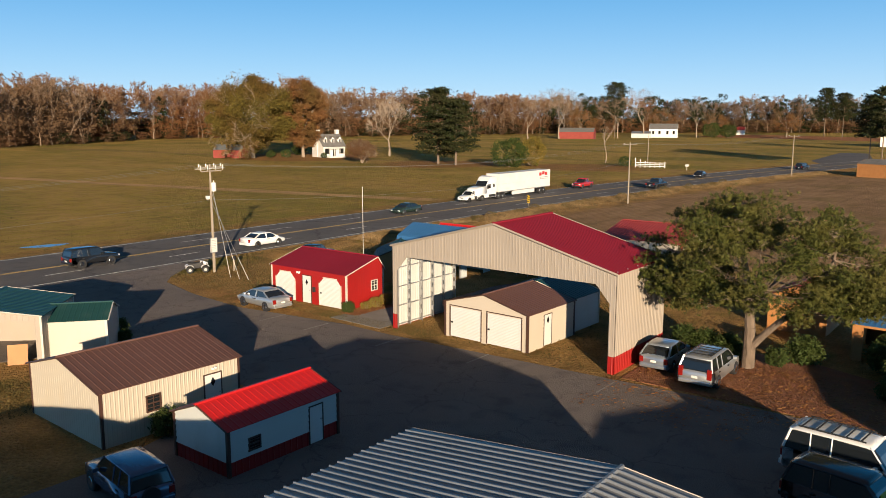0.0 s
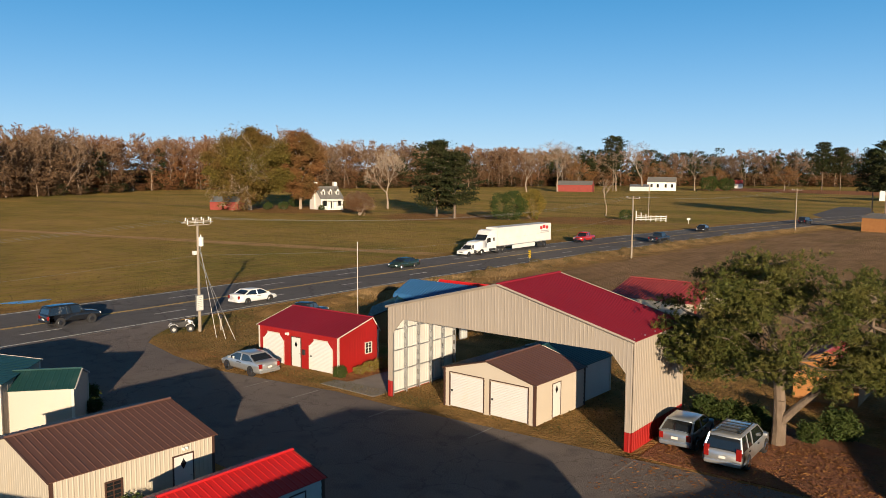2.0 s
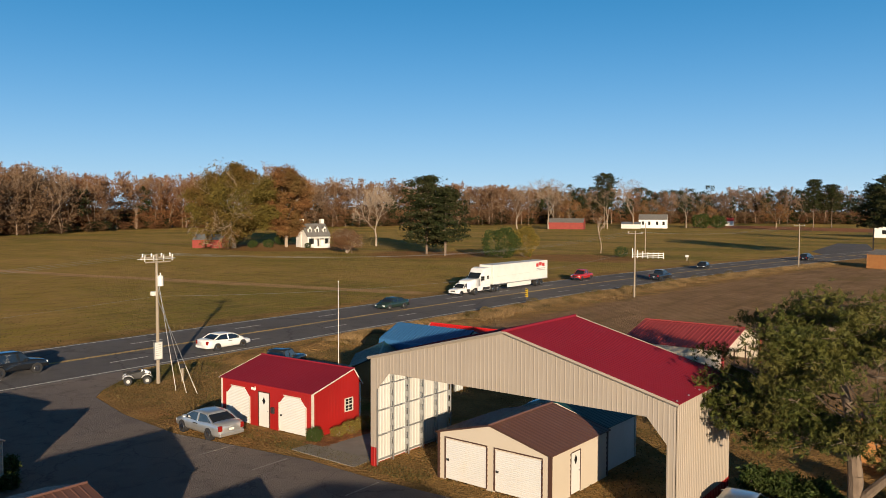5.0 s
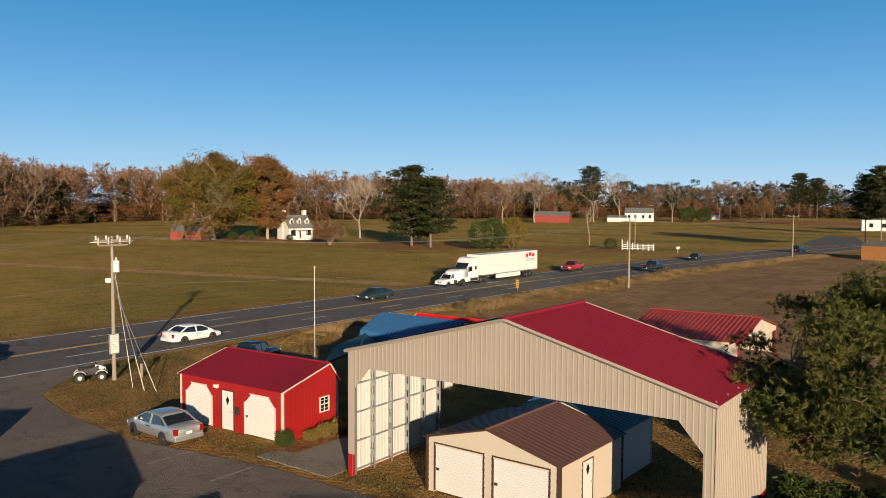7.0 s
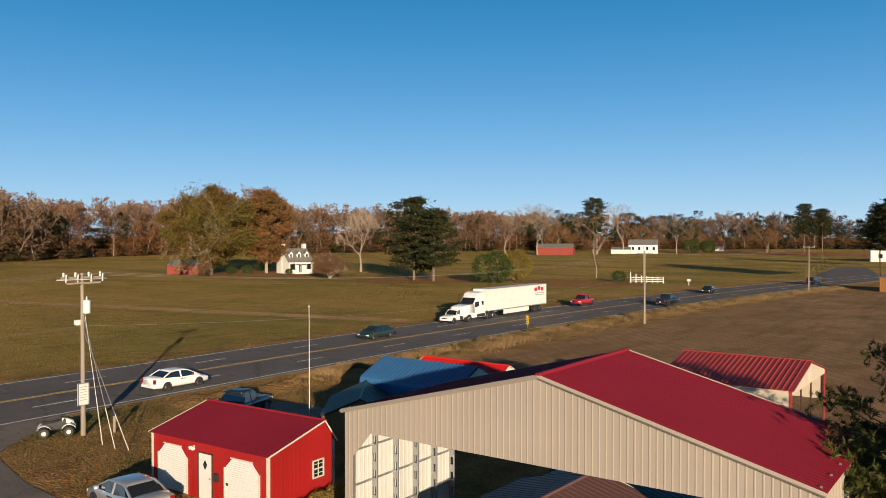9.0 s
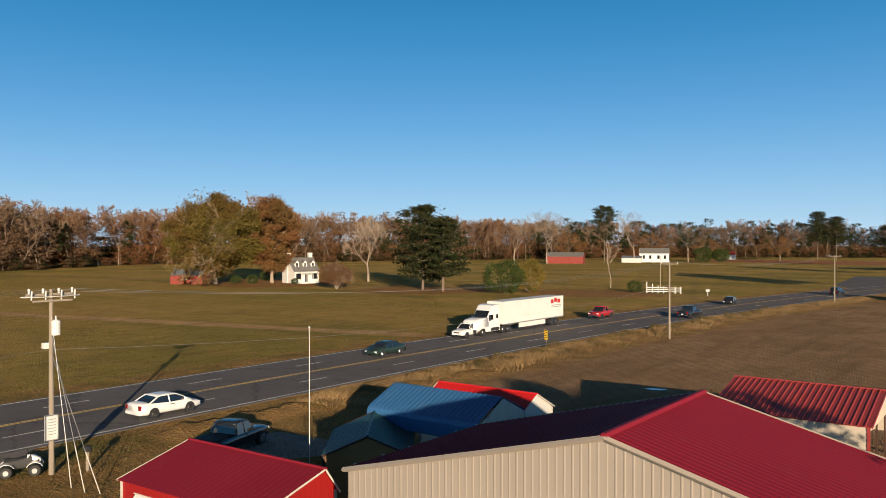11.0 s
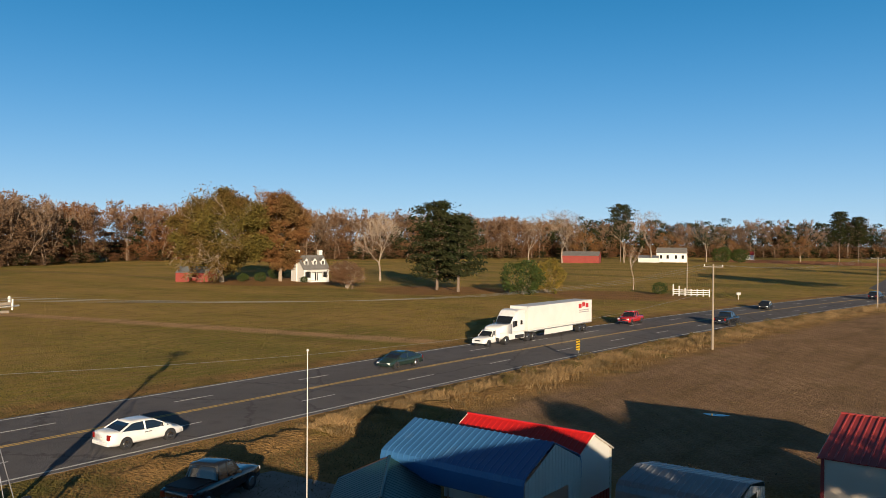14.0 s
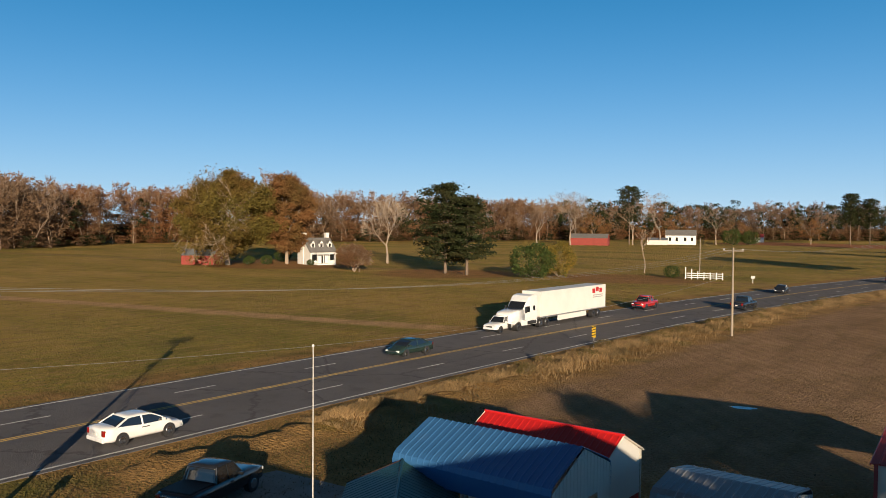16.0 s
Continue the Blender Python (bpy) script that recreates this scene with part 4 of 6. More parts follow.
barrel_carport("carport", "carport with bent blue metal roof and open side", -38.6, -31.6, 46.9, 51.4, 2.85, 4.0, ROOF_BLUE, GALV)
shed("storage_shed", "white lap-sided shed with bright red roof and red base", -38.7, -32.2, 51.7, 55.3, 2.5, 3.4, SIDING_WHITE, ROOF_RED, TRIM_WHITE, axis="x", lap=True, wains=(SIDING_RED, 0.7))
shed("storage_shed", "wooden cabin shed with green metal roof", -36.4, -32.4, 41.5, 46.7, 1.95, 2.8, WOOD_ORANGE, ROOF_GREEN, TRIM_BROWN, axis="y", lap=True, turn=38)
barrel_carport("carport", "low carport with bent pale blue-grey metal roof", -30.0, -25.4, 51.2, 55.2, 2.0, 2.6, ROOF_GALV, GALV)
L, S = shed("open_shed", "cream lap-sided open shed with faded red ribbed roof", -23.6, -16.4, 56.6, 65.4, 3.2, 4.2, SIDING_BEIGE, ROOF_RUST, ROOF_RUST, axis="x", lap=True, open_sides=("E", "N"), roof_rib=0.04, over=0.15)
for y in (0.1, 2.6, 5.2, 8.7):
    part("post", boxes((7.1, 7.18, y - 0.04, y + 0.04, 0, 3.1)), TRIM_BROWN, L)
bm = bmesh.new()
sheet(bm, (7.2, 0, 0), (0, 1, 0), (0, 0, 1), (1, 0, 0), rib_stops(0, 8.8, 0.3, 0.015, 0.06, (4.4,)), lambda s: 2.9, lambda s: 3.16 + 1.0 * (1 - abs(s - 4.4) / 4.4), 0.02)
part("gable_panel", bm, SIDING_BEIGE, L)
bm = bmesh.new()
rib_wall(bm, (0, 8.8, 0), (1, 0, 0), (0, 1, 0), 7.2, lambda s: 3.1, (), bottom=1.3)
part("back_panel", bm, SIDING_BEIGE, L)

# wooden sheds near the pine
L, S = shed("wooden_shed", "honey-stained wooden shed with blue roof and open doorway", -0.9, 4.2, 42.4, 47.4, 2.1, 3.0, WOOD_ORANGE, ROOF_BLUE, WOOD_ORANGE, axis="x", lap=True, holes={"S": [(0.5, 2.4, 0, 1.85)], "W": [(1.2, 3.4, 0, 1.9)]})
L, S = shed("wooden_shed", "honey-stained wooden shed behind the pine", -6.6, -3.2, 46.5, 50.5, 2.2, 3.0, WOOD_ORANGE, ROOF_RUST, WOOD_ORANGE, axis="y", lap=True)
shed("wooden_shed", "honey-stained wooden building near the junction", -30.5, -18.5, 197, 204, 3.0, 3.9, WOOD_ORANGE, SHINGLE, WOOD_ORANGE, axis="x", lap=True, turn=-18)


# ---- far buildings ----
def farmhouse():
    L = thing("farmhouse", pose(-188.6, 183.5, 0, 0, 0, 76), "white clapboard farmhouse with grey roof, dormers and chimneys", "house")
    W, D, E, R = 8.0, 7.6, 4.0, 7.6
    o = (-W / 2, 0)
    bm = bmesh.new()
    for s, (p, u, n, ln) in {"S": ((-W / 2, -D / 2, 0), (1, 0, 0), (0, -1, 0), W), "N": ((W / 2, D / 2, 0), (-1, 0, 0), (0, 1, 0), W)}.items():
        lap_wall(bm, p, u, n, ln, lambda z: (0, W), E, course=0.3, thick=0.1)
    for p, u, n in (((-W / 2, D / 2, 0), (0, -1, 0), (-1, 0, 0)), ((W / 2, -D / 2, 0), (0, 1, 0), (1, 0, 0))):
        lap_wall(bm, p, u, n, D, lambda z: (0, D) if z < E else (D / 2 * (z - E) / (R - E), D - D / 2 * (z - E) / (R - E)), R - 0.05, course=0.3, thick=0.1)
    part("wall", bm, HOUSE_WHITE, L)
    for s in (-1, 1):
        bm = bmesh.new()
        roof_plane(bm, (-W / 2 - 0.4, s * (D / 2 + 0.5), E - 0.4), (W / 2 + 0.4, s * (D / 2 + 0.5), E - 0.4), (-W / 2 - 0.4, 0, R), (W / 2 + 0.4, 0, R), 0.5, 0.01, 0.1, thick=0.15)
        part("roof", bm, SHINGLE, L)
    for x in (-2.7, 0, 2.7):
        bm = bmesh.new()
        lap_wall(bm, (x - 0.6, -D / 2 + 0.9, 0), (1, 0, 0), (0, -1, 0), 1.2, lambda z: (0, 1.2) if z < 6.1 else (0.6 * (z - 6.1) / 0.8, 1.2 - 0.6 * (z - 6.1) / 0.8), 6.85, course=0.3, bottom=4.3, thick=2.4)
        d = part("dormer", bm, HOUSE_WHITE, L)
        part("pane", boxes((x - 0.35, x + 0.35, -D / 2 + 0.86, -D / 2 + 0.9, 4.9, 6.0)), GLASS_DARK, d)
        bm = bmesh.new()
        for s in (-1, 1):
            roof_plane(bm, (x + s * 0.8, -D / 2 + 0.7, 5.95), (x + s * 0.8, -0.6, 5.95), (x, -D / 2 + 0.7, 6.95), (x, -0.6, 6.95), 0.5, 0.01, 0.1, thick=0.08)
        part("dormer_roof", bm, SHINGLE, d)
    for x in (-2.7, 2.7):
        w = part("window", boxes((x - 0.5, x + 0.5, -D / 2 - 0.06, -D / 2 - 0.02, 1.2, 2.9)), GLASS_DARK, L)
        for q in (-0.85, 0.52):
            part("shutter", boxes((x + q, x + q + 0.33, -D / 2 - 0.08, -D / 2 - 0.02, 1.15, 2.95)), DARK, w)
    for y in (-2, 2):
        part("window", boxes((W / 2 + 0.02, W / 2 + 0.06, y - 0.5, y + 0.5, 1.2, 2.9)), GLASS_DARK, L)
    part("door", boxes((-0.5, 0.5, -D / 2 - 0.07, -D / 2 - 0.02, 0.4, 2.6)), GLASS_DARK, L)
    for x in (-W / 2 + 0.3, W / 2 - 0.3):
        part("chimney", boxes((x - 0.55, x + 0.55, 0.2, 1.2, 0, 9.0), (x - 0.62, x + 0.62, 0.13, 1.27, 8.6, 8.85)), HOUSE_WHITE, L)
    part("porch", boxes((-3, 3, -D / 2 - 2.2, -D / 2 - 0.05, 0, 0.4), (-3.2, 3.2, -D / 2 - 2.4, -D / 2 - 0.05, 3.0, 3.3)), HOUSE_WHITE, L)
    for x in (-2.8, -1.0, 1.0, 2.8):
        part("porch_post", boxes((x - 0.09, x + 0.09, -D / 2 - 2.1, -D / 2 - 1.92, 0.4, 3.0)), HOUSE_WHITE, L)


farmhouse()
L, S = shed("barn", "long low red barn with grey tin roof", -212.5, -203, 155, 161, 2.6, 4.3, BARN_RED, ROOF_GALV, BARN_RED, axis="x", turn=30, holes={"S": [(4.0, 6.0, 0, 2.2)]}, pitch=0.6, category="barn")
L, S = shed("barn", "long red barn with dark roof at the field edge", -246, -224, 436, 446, 4.2, 6.6, BARN_RED, SHINGLE, BARN_RED, axis="x", turn=20, pitch=0.8, category="barn")
L, S = shed("house", "white farm house with low dark roof", -214, -196, 500, 510, 5.6, 9.0, HOUSE_WHITE, SHINGLE, HOUSE_WHITE, axis="x", turn=20, lap=True, category="house")
for x in (2, 6, 11, 15):
    part("window", boxes((x, x + 1.4, -0.09, -0.03, 2.2, 4.4)), GLASS_DARK, L)
L, S = shed("house", "low white outbuilding with tin roof", -219, -207, 484, 492, 2.8, 4.2, SIDING_WHITE, ROOF_GALV, SIDING_WHITE, axis="x", turn=20, lap=True, category="house")
L, S = shed("house", "small white house with red roof far off", -196, -190, 620, 626, 3.6, 6.0, HOUSE_WHITE, ROOF_RUST, HOUSE_WHITE, axis="x", turn=15, lap=True, category="house")
L, S = shed("house", "long white building past the junction", -62, -34, 410, 422, 5.0, 8.0, HOUSE_WHITE, ROOF_GALV, HOUSE_WHITE, axis="x", turn=10, lap=True, category="house")
for x in (3, 8, 13, 18, 23):
    part("window", boxes((x, x + 1.6, -0.09, -0.03, 1.6, 3.4)), GLASS_DARK, L)


# ---- poles and wires ----
def wire(a, b, sag, r=0.012, mat=DARK, parent=None, name="wire"):
    bm = bmesh.new()
    a, b = Vector(a), Vector(b)
    n = 14
    pts = [a.lerp(b, k / n) - Vector((0, 0, sag * 4 * (k / n) * (1 - k / n))) for k in range(n + 1)]
    rings = [[bm.verts.new(p + Vector(o) * r) for o in ((1, 0, 0), (0, 1, 0.2), (-1, 0, 0), (0, -1, -0.2))] for p in pts]
    for c, d in zip(rings, rings[1:]):
        for i in range(4):
            bm.faces.new((c[i], c[(i + 1) % 4], d[(i + 1) % 4], d[i]))
    return part(name, bm, mat, parent)


def utility_pole(x, y, h, label, main=False):
    L = thing("utility_pole", pose(x, y, 0), label, "utility pole")
    part("pole", rods(((0, 0, 0), (0, 0, h), 0.14, 0.09), n=10), WOOD_POLE, L, smooth=False)
    if main:
        arm = part("crossarm", boxes((-0.06, 0.06, -1.25, 1.25, h - 0.32, h - 0.2), (0.12, 0.22, -1.0, 1.0, h - 0.62, h - 0.52)), WOOD_POLE, L)
        part("fuse_ring", rods(*[((math.cos(a) * 0.55, math.sin(a) * 1.5, h - 0.35), (math.cos(b) * 0.55, math.sin(b) * 1.5, h - 0.35), 0.022) for a, b in ((2 * math.pi * k / 16, 2 * math.pi * (k + 1) / 16) for k in range(16))], n=4), CERAMIC, arm)
        for yy in (-1.1, -0.4, 0.4, 1.1):
            part("insulator", rods(((0, yy, h - 0.2), (0, yy, h - 0.05), 0.06, 0.05), ((0, yy, h - 0.05), (0, yy, h + 0.05), 0.08, 0.04)), CERAMIC, arm)
            part("cutout", rods(((0.25, yy, h - 0.5), (0.3, yy, h - 0.05), 0.04, 0.035)), CERAMIC, arm)
        t = part("transformer", rods(((0.28, 0.1, h - 2.3), (0.28, 0.1, h - 1.6), 0.21), ((0.28, 0.1, h - 1.6), (0.28, 0.1, h - 1.53), 0.22, 0.12), ((0.28, 0.1, h - 1.53), (0.28, 0.1, h - 1.35), 0.04, 0.03), n=14), CERAMIC, L)
        part("junction_box", boxes((-0.35, -0.05, -0.32, 0.02, h - 3.0, h - 2.7), bevel=0.02), CERAMIC, L)
        s = part("notice_board", boxes((0.12, 0.18, -0.42, 0.28, 1.75, 3.05), bevel=0.01), CERAMIC, L)
        part("notice_frame", boxes((0.17, 0.2, -0.42, -0.36, 1.75, 3.05), (0.17, 0.2, 0.22, 0.28, 1.75, 3.05), (0.17, 0.2, -0.42, 0.28, 1.75, 1.8), (0.17, 0.2, -0.42, 0.28, 3.0, 3.05)), GALV, s)
        part("text_bar", boxes(*[(0.175, 0.19, -0.28, 0.14, z, z + 0.04) for z in (2.05, 2.2, 2.35, 2.5, 2.65, 2.8)]), GREY_INK, s)
        for k, (gx, gy) in enumerate(((3.0, -0.6), (4.2, -0.6), (5.0, -0.3))):
            part("guy_wire", rods(((0, 0, h - 1.2 - 1.0 * k), (gx, gy, 0), 0.018), n=5), GALV, L)
            q = Vector((0, 0, h - 1.2 - k)).lerp(Vector((gx, gy, 0)), 0.72)
            part("guy_guard", rods(((gx, gy, 0), tuple(q), 0.026), n=6), TRIM_WHITE, L)
    else:
        part("crossarm", boxes((-1.1, 1.1, -0.05, 0.05, h - 0.4, h - 0.28)), WOOD_POLE, L)
        for xx in (-1.0, 0.0, 1.0):
            part("insulator", rods(((xx, 0, h - 0.28), (xx, 0, h - 0.08), 0.05, 0.04)), CERAMIC, L)
    return L


utility_pole(-50.1, 36.0, 9.35, "weathered wooden utility pole with white transformer, notice and guy wires", True)
utility_pole(-46.4, 110.7, 9.5, "weathered wooden utility pole in the tall grass")
utility_pole(-42.1, 187.0, 9.5, "weathered wooden utility pole beside the highway")
L = thing("lamp_pole", pose(-83, 201, 0), "thin grey wooden pole behind the white fence", "pole")
part("pole", rods(((0, 0, 0), (0, 0, 9.0), 0.12, 0.08), n=8), WOOD_POLE, L)
utility_pole(-33, 262, 9.5, "wooden utility pole at the junction")
W = thing("power_lines", pose(0, 0, 0), "thin power lines strung between the poles", "wires")
for dy in (-1.1, 0.0, 1.1):
    wire((-50.1 + dy * 0.3, 36.0 + dy, 9.35), (-53.0 + dy, -42, 9.3), 1.5, 0.028, WIRE, W)
    wire((-50.1 + dy * 0.3, 36.0 + dy, 9.35), (-46.4 + dy, 110.7, 9.4), 1.45, 0.028, WIRE, W)
    wire((-46.4 + dy, 110.7, 9.4), (-42.1 + dy, 187.0, 9.4), 1.0, 0.026, WIRE, W)
wire((-50.1, 36.0, 6.3), (-46.4, 110.7, 6.6), 1.4, 0.028, WIRE, W)
wire((-50.1, 36.0, 6.3), (-53.0, -42, 6.6), 1.1, 0.028, WIRE, W)

L = thing("flagpole", pose(-39.7, 43.8, 0), "slim bare white flagpole", "flagpole")
part("pole", rods(((0, 0, 0), (0, 0, 7.35), 0.025, 0.015), n=10), CERAMIC, L)
part("finial", rods(((0, 0, 7.35), (0, 0, 7.40), 0.02, 0.06), ((0, 0, 7.40), (0, 0, 7.46), 0.06, 0.02)), CERAMIC, L)
L = thing("warning_sign", pose(-54.0, 93.6, 0, 0, 0, -8), "yellow and black chevron marker on a post", "road sign")
part("post", boxes((-0.03, 0.03, -0.03, 0.03, 0, 2.1)), GALV, L)
face = part("sign_face", boxes((-0.22, 0.22, -0.05, -0.031, 1.0, 2.1)), SIGN_YELLOW, L)
bm = bmesh.new()
for z in (1.1, 1.36, 1.62, 1.88):
    f = [bm.verts.new(p) for p in ((-0.22, -0.056, z), (0.22, -0.056, z + 0.14), (0.22, -0.056, z + 0.24), (-0.22, -0.056, z + 0.10))]
    bm.faces.new(f)
bmesh.ops.solidify(bm, geom=bm.faces, thickness=0.004)
part("stripe", bm, DARK, face)
L = thing("bollard", pose(-49.2, 37.4, 0), "short wooden post with a dark cap", "post")
part("post", rods(((0, 0, 0), (0, 0, 1.0), 0.09), n=8), WOOD_POLE, L)
part("cap", boxes((-0.17, 0.17, -0.15, 0.15, 1.0, 1.3), bevel=0.02), DARK, L)
for x, y in ((-71.5, 103.0),):
    L = thing("marker_post", pose(x, y, 0), "short white marker post at the field edge", "post")
    part("post", boxes((-0.05, 0.05, -0.05, 0.05, 0, 1.1)), TRIM_WHITE, L)
L = thing("mailbox", pose(-69.2, 193.8, 0), "white mailbox on a post", "mailbox")
part("post", boxes((-0.07, 0.07, -0.07, 0.07, 0, 0.95)), TRIM_WHITE, L)
part("box", boxes((-0.3, 0.3, -0.5, 0.5, 0.95, 1.5), bevel=0.08), CERAMIC, L)
# white entrance fence
L = thing("entrance_fence", pose(-84.5, 196.5, 0, 0, 0, 12), "white painted entrance fence with sloping wing", "fence")
for k in range(7):
    part("post", boxes((k * 1.3 - 0.09, k * 1.3 + 0.09, -0.09, 0.09, 0, 1.6 + (1.0 - k * 0.4 if k < 3 else 0))), HOUSE_WHITE, L)
for k in range(6):
    for z in (0.35, 0.8, 1.25):
        part("rail", boxes((k * 1.3 + 0.09, k * 1.3 + 1.21, -0.05, 0.05, z, z + 0.15)), HOUSE_WHITE, L)


# ---- plants ----
rng = np.random.default_rng(7)


def grow(p, d, length, r, depth, segs, tips, spread, up, kids=(2, 4), shrink=0.68):
    """Grow a limb as two bent pieces, then its children."""
    p, d = np.array(p, float), np.array(d, float)
    for piece in range(2):
        d = d + rng.normal(0, 0.12, 3) + np.array((0, 0, up * 0.15))
        d /= np.linalg.norm(d)
        q = p + d * length * 0.5
        r2 = r * 0.78
        segs.append((p, q, r, r2))
        if depth <= 1:
            tips.append(q)
        p, r = q, r2
    if depth == 0:
        return
    for k in range(int(rng.integers(kids[0], kids[1] + 1))):
        e = d * 0.9 + rng.normal(0, spread, 3) + np.array((0, 0, up))
        e /= np.linalg.norm(e)
        grow(p, e, length * shrink * rng.uniform(0.8, 1.2), r * 0.72, depth - 1, segs, tips, spread, up, kids, shrink)


def limb_mesh(segs, sides=5, thin=3):
    vs, fs = [], []
    for p, q, r0, r1 in segs:
        n = sides if r0 > 0.05 else thin
        d = q - p
        d = d / (np.linalg.norm(d) + 1e-9)
        a = np.cross(d, (0.3, 0.5, 0.81))
        a /= np.linalg.norm(a) + 1e-9
        b = np.cross(d, a)
        base = len(vs)
        for c, r in ((p, r0), (q, r1)):
            for i in range(n):
                t = 2 * math.pi * i / n
                vs.append(c + r * (math.cos(t) * a + math.sin(t) * b))
        for i in range(n):
            fs.append((base + i, base + (i + 1) % n, base + n + (i + 1) % n, base + n + i))
    return vs, fs


def unit(a):
    return a / (np.linalg.norm(a, axis=1, keepdims=True) + 1e-9)


def leaf_cards(points, count, size, scatter, flat=0.5):
    """Small bent leaves or sprigs scattered round points."""
    p = np.repeat(np.array(points, float), count, axis=0)
    n = len(p)
    c = p + rng.normal(0, scatter, (n, 3)) * (1, 1, 0.75)
    up = rng.normal(0, 1, (n, 3))
    up[:, 2] = np.abs(up[:, 2]) + flat
    up = unit(up)
    a = unit(np.cross(up, rng.normal(0, 1, (n, 3))))
    b = np.cross(up, a)
    s = size * rng.uniform(0.6, 1.4, (n, 1))
    w = s * rng.uniform(0.45, 0.8, (n, 1))
    vs = np.stack((c - a * s, c + b * w * 0.6 + up * s * 0.15, c + a * s, c - b * w * 0.6 + up * s * 0.15), 1)
    return vs.reshape(-1, 3).tolist(), np.arange(4 * n).reshape(-1, 4).tolist()


def needle_tufts(points, count, size, scatter, blades=7, droop=0.15):
    p = np.repeat(np.array(points, float), count, axis=0)
    n = len(p)
    c = p + rng.normal(0, scatter, (n, 3)) * (1, 1, 0.7)
    ax = unit(rng.normal(0, 1, (n, 3)) + (0, 0, 0.7))
    c, ax = np.repeat(c, blades, axis=0), np.repeat(ax, blades, axis=0)
    m = len(c)
    d = unit(ax + rng.normal(0, 0.55, (m, 3)))
    side = unit(np.cross(d, rng.normal(0, 1, (m, 3))))
    s = size * rng.uniform(0.7, 1.25, (m, 1))
    drop = np.zeros((m, 3))
    drop[:, 2:] = droop * s
    vs = np.stack((c - side * s * 0.055, c + side * s * 0.055, c + d * s * 0.6 + side * s * 0.055, c + d * s - drop), 1)
    return vs.reshape(-1, 3).tolist(), np.arange(4 * m).reshape(-1, 4).tolist()


def raw_part(name, data, mat, parent, kind=""):
    ob = new(name, mesh_of(name, data[0], data[1], mat))
    ob.parent = parent
    if kind:
        ob["kind"] = kind
    return ob


def near_pine():
    """A wide, flat-bottomed pine: forked trunk, arching limbs and separate pads of needles."""
    L = thing("pine_tree", pose(-5.0, 37.3, 0), "broad pine tree with forked trunk and dense needle crown", "tree")
    segs, tufts = [], []
    limbs = [[(0, 0, -0.1), (0.03, 0.02, 1.1), (-0.02, 0.05, 2.2), (-0.12, 0.1, 3.1), (-0.3, 0.3, 4.4), (-0.7, 0.4, 5.9), (-1.1, 0.3, 7.4), (-1.3, 0.2, 9.0)],
             [(0.05, 0.0, 1.1), (0.7, -0.1, 1.9), (1.5, -0.2, 2.8), (2.4, 0.0, 3.6), (3.3, 0.2, 4.8), (3.8, 0.3, 6.3), (3.9, 0.3, 7.5)],
             [(-0.12, 0.1, 3.1), (-0.9, -0.2, 3.7), (-1.9, -0.4, 4.5), (-3.0, -0.3, 5.2), (-4.2, 0.0, 5.9)],
             [(-0.1, 0.1, 2.8), (0.3, 1.2, 3.8), (0.8, 2.4, 4.9), (1.2, 3.2, 6.2)],
             [(-0.1, 0.1, 3.0), (0.3, -1.2, 3.8), (0.9, -2.4, 4.4), (1.3, -3.2, 5.0)]]
    nodes = []
    for k, limb in enumerate(limbs):
        pts = [np.array(p, float) for p in limb]
        r0 = (0.37, 0.22, 0.17, 0.15, 0.14)[k]
        m = len(pts) - 1
        for i, (a, b) in enumerate(zip(pts, pts[1:])):
            segs.append((a, b, r0 * (1 - 0.8 * i / m), r0 * (1 - 0.8 * (i + 1) / m)))
            if b[2] > 2.6:
                nodes += [a + (b - a) * q for q in (0.33, 0.66, 1.0)]
    nodes = np.array(nodes)
    pads = []
    while len(pads) < 380:
        v = rng.normal(0, 1, 3)
        v /= np.linalg.norm(v)
        f = rng.uniform(0.30, 1.0) ** 0.5
        x, y, z = 0.45 + 6.6 * v[0] * f, 0.1 + 5.4 * v[1] * f, 5.1 + v[2] * f * (4.5 if v[2] > 0 else 2.1)
        if z > 5.1 and x > 2.0:
            z -= 0.16 * (x - 2.0) * (z - 5.1) / 2.0
        if abs(x) < 2.2 and z < 4.3 or z > 8.9 and abs(x + 1.2) > 2.2:
            continue
        # gaps between the lumps of the crown
        if noise.noise(Vector((x * 0.40, y * 0.40, z * 0.62 + 4.0))) < 0.02:
            continue
        pads.append(np.array((x, y, z)))
    for c in pads:
        below = nodes[nodes[:, 2] < c[2] + 0.2]
        a = below[np.argmin(np.linalg.norm((below - c) * (1, 1, 1.3), axis=1))]
        d = c - a
        p = a
        for i in (1, 2, 3):
            q = a + d * i / 3 + np.array((0, 0, -0.10 * np.linalg.norm(d) * math.sin(math.pi * i / 3)))
            q = q + rng.normal(0, 0.05, 3)
            segs.append((p, q, 0.055 - 0.012 * i, 0.043 - 0.012 * i))
            p = q
        out = d / (np.linalg.norm(d) + 1e-6)
        w = rng.uniform(0.28, 0.50)
        for _ in range(46):
            e = rng.normal(0, 1, 3) * (w, w, w * 0.42) + out * 0.15
            tufts.append(c + e)
        for _ in range(5):
            e = rng.normal(0, 1, 3) * (w, w, w * 0.3)
            segs.append((c - out * 0.3, c + e, 0.014, 0.008))
    raw_part("trunk", limb_mesh(segs, 9, 4), BARK_PINE, L)
    raw_part("crown", needle_tufts(tufts, 1, 0.21, 0.05, 18, 0.05), NEEDLES, L)


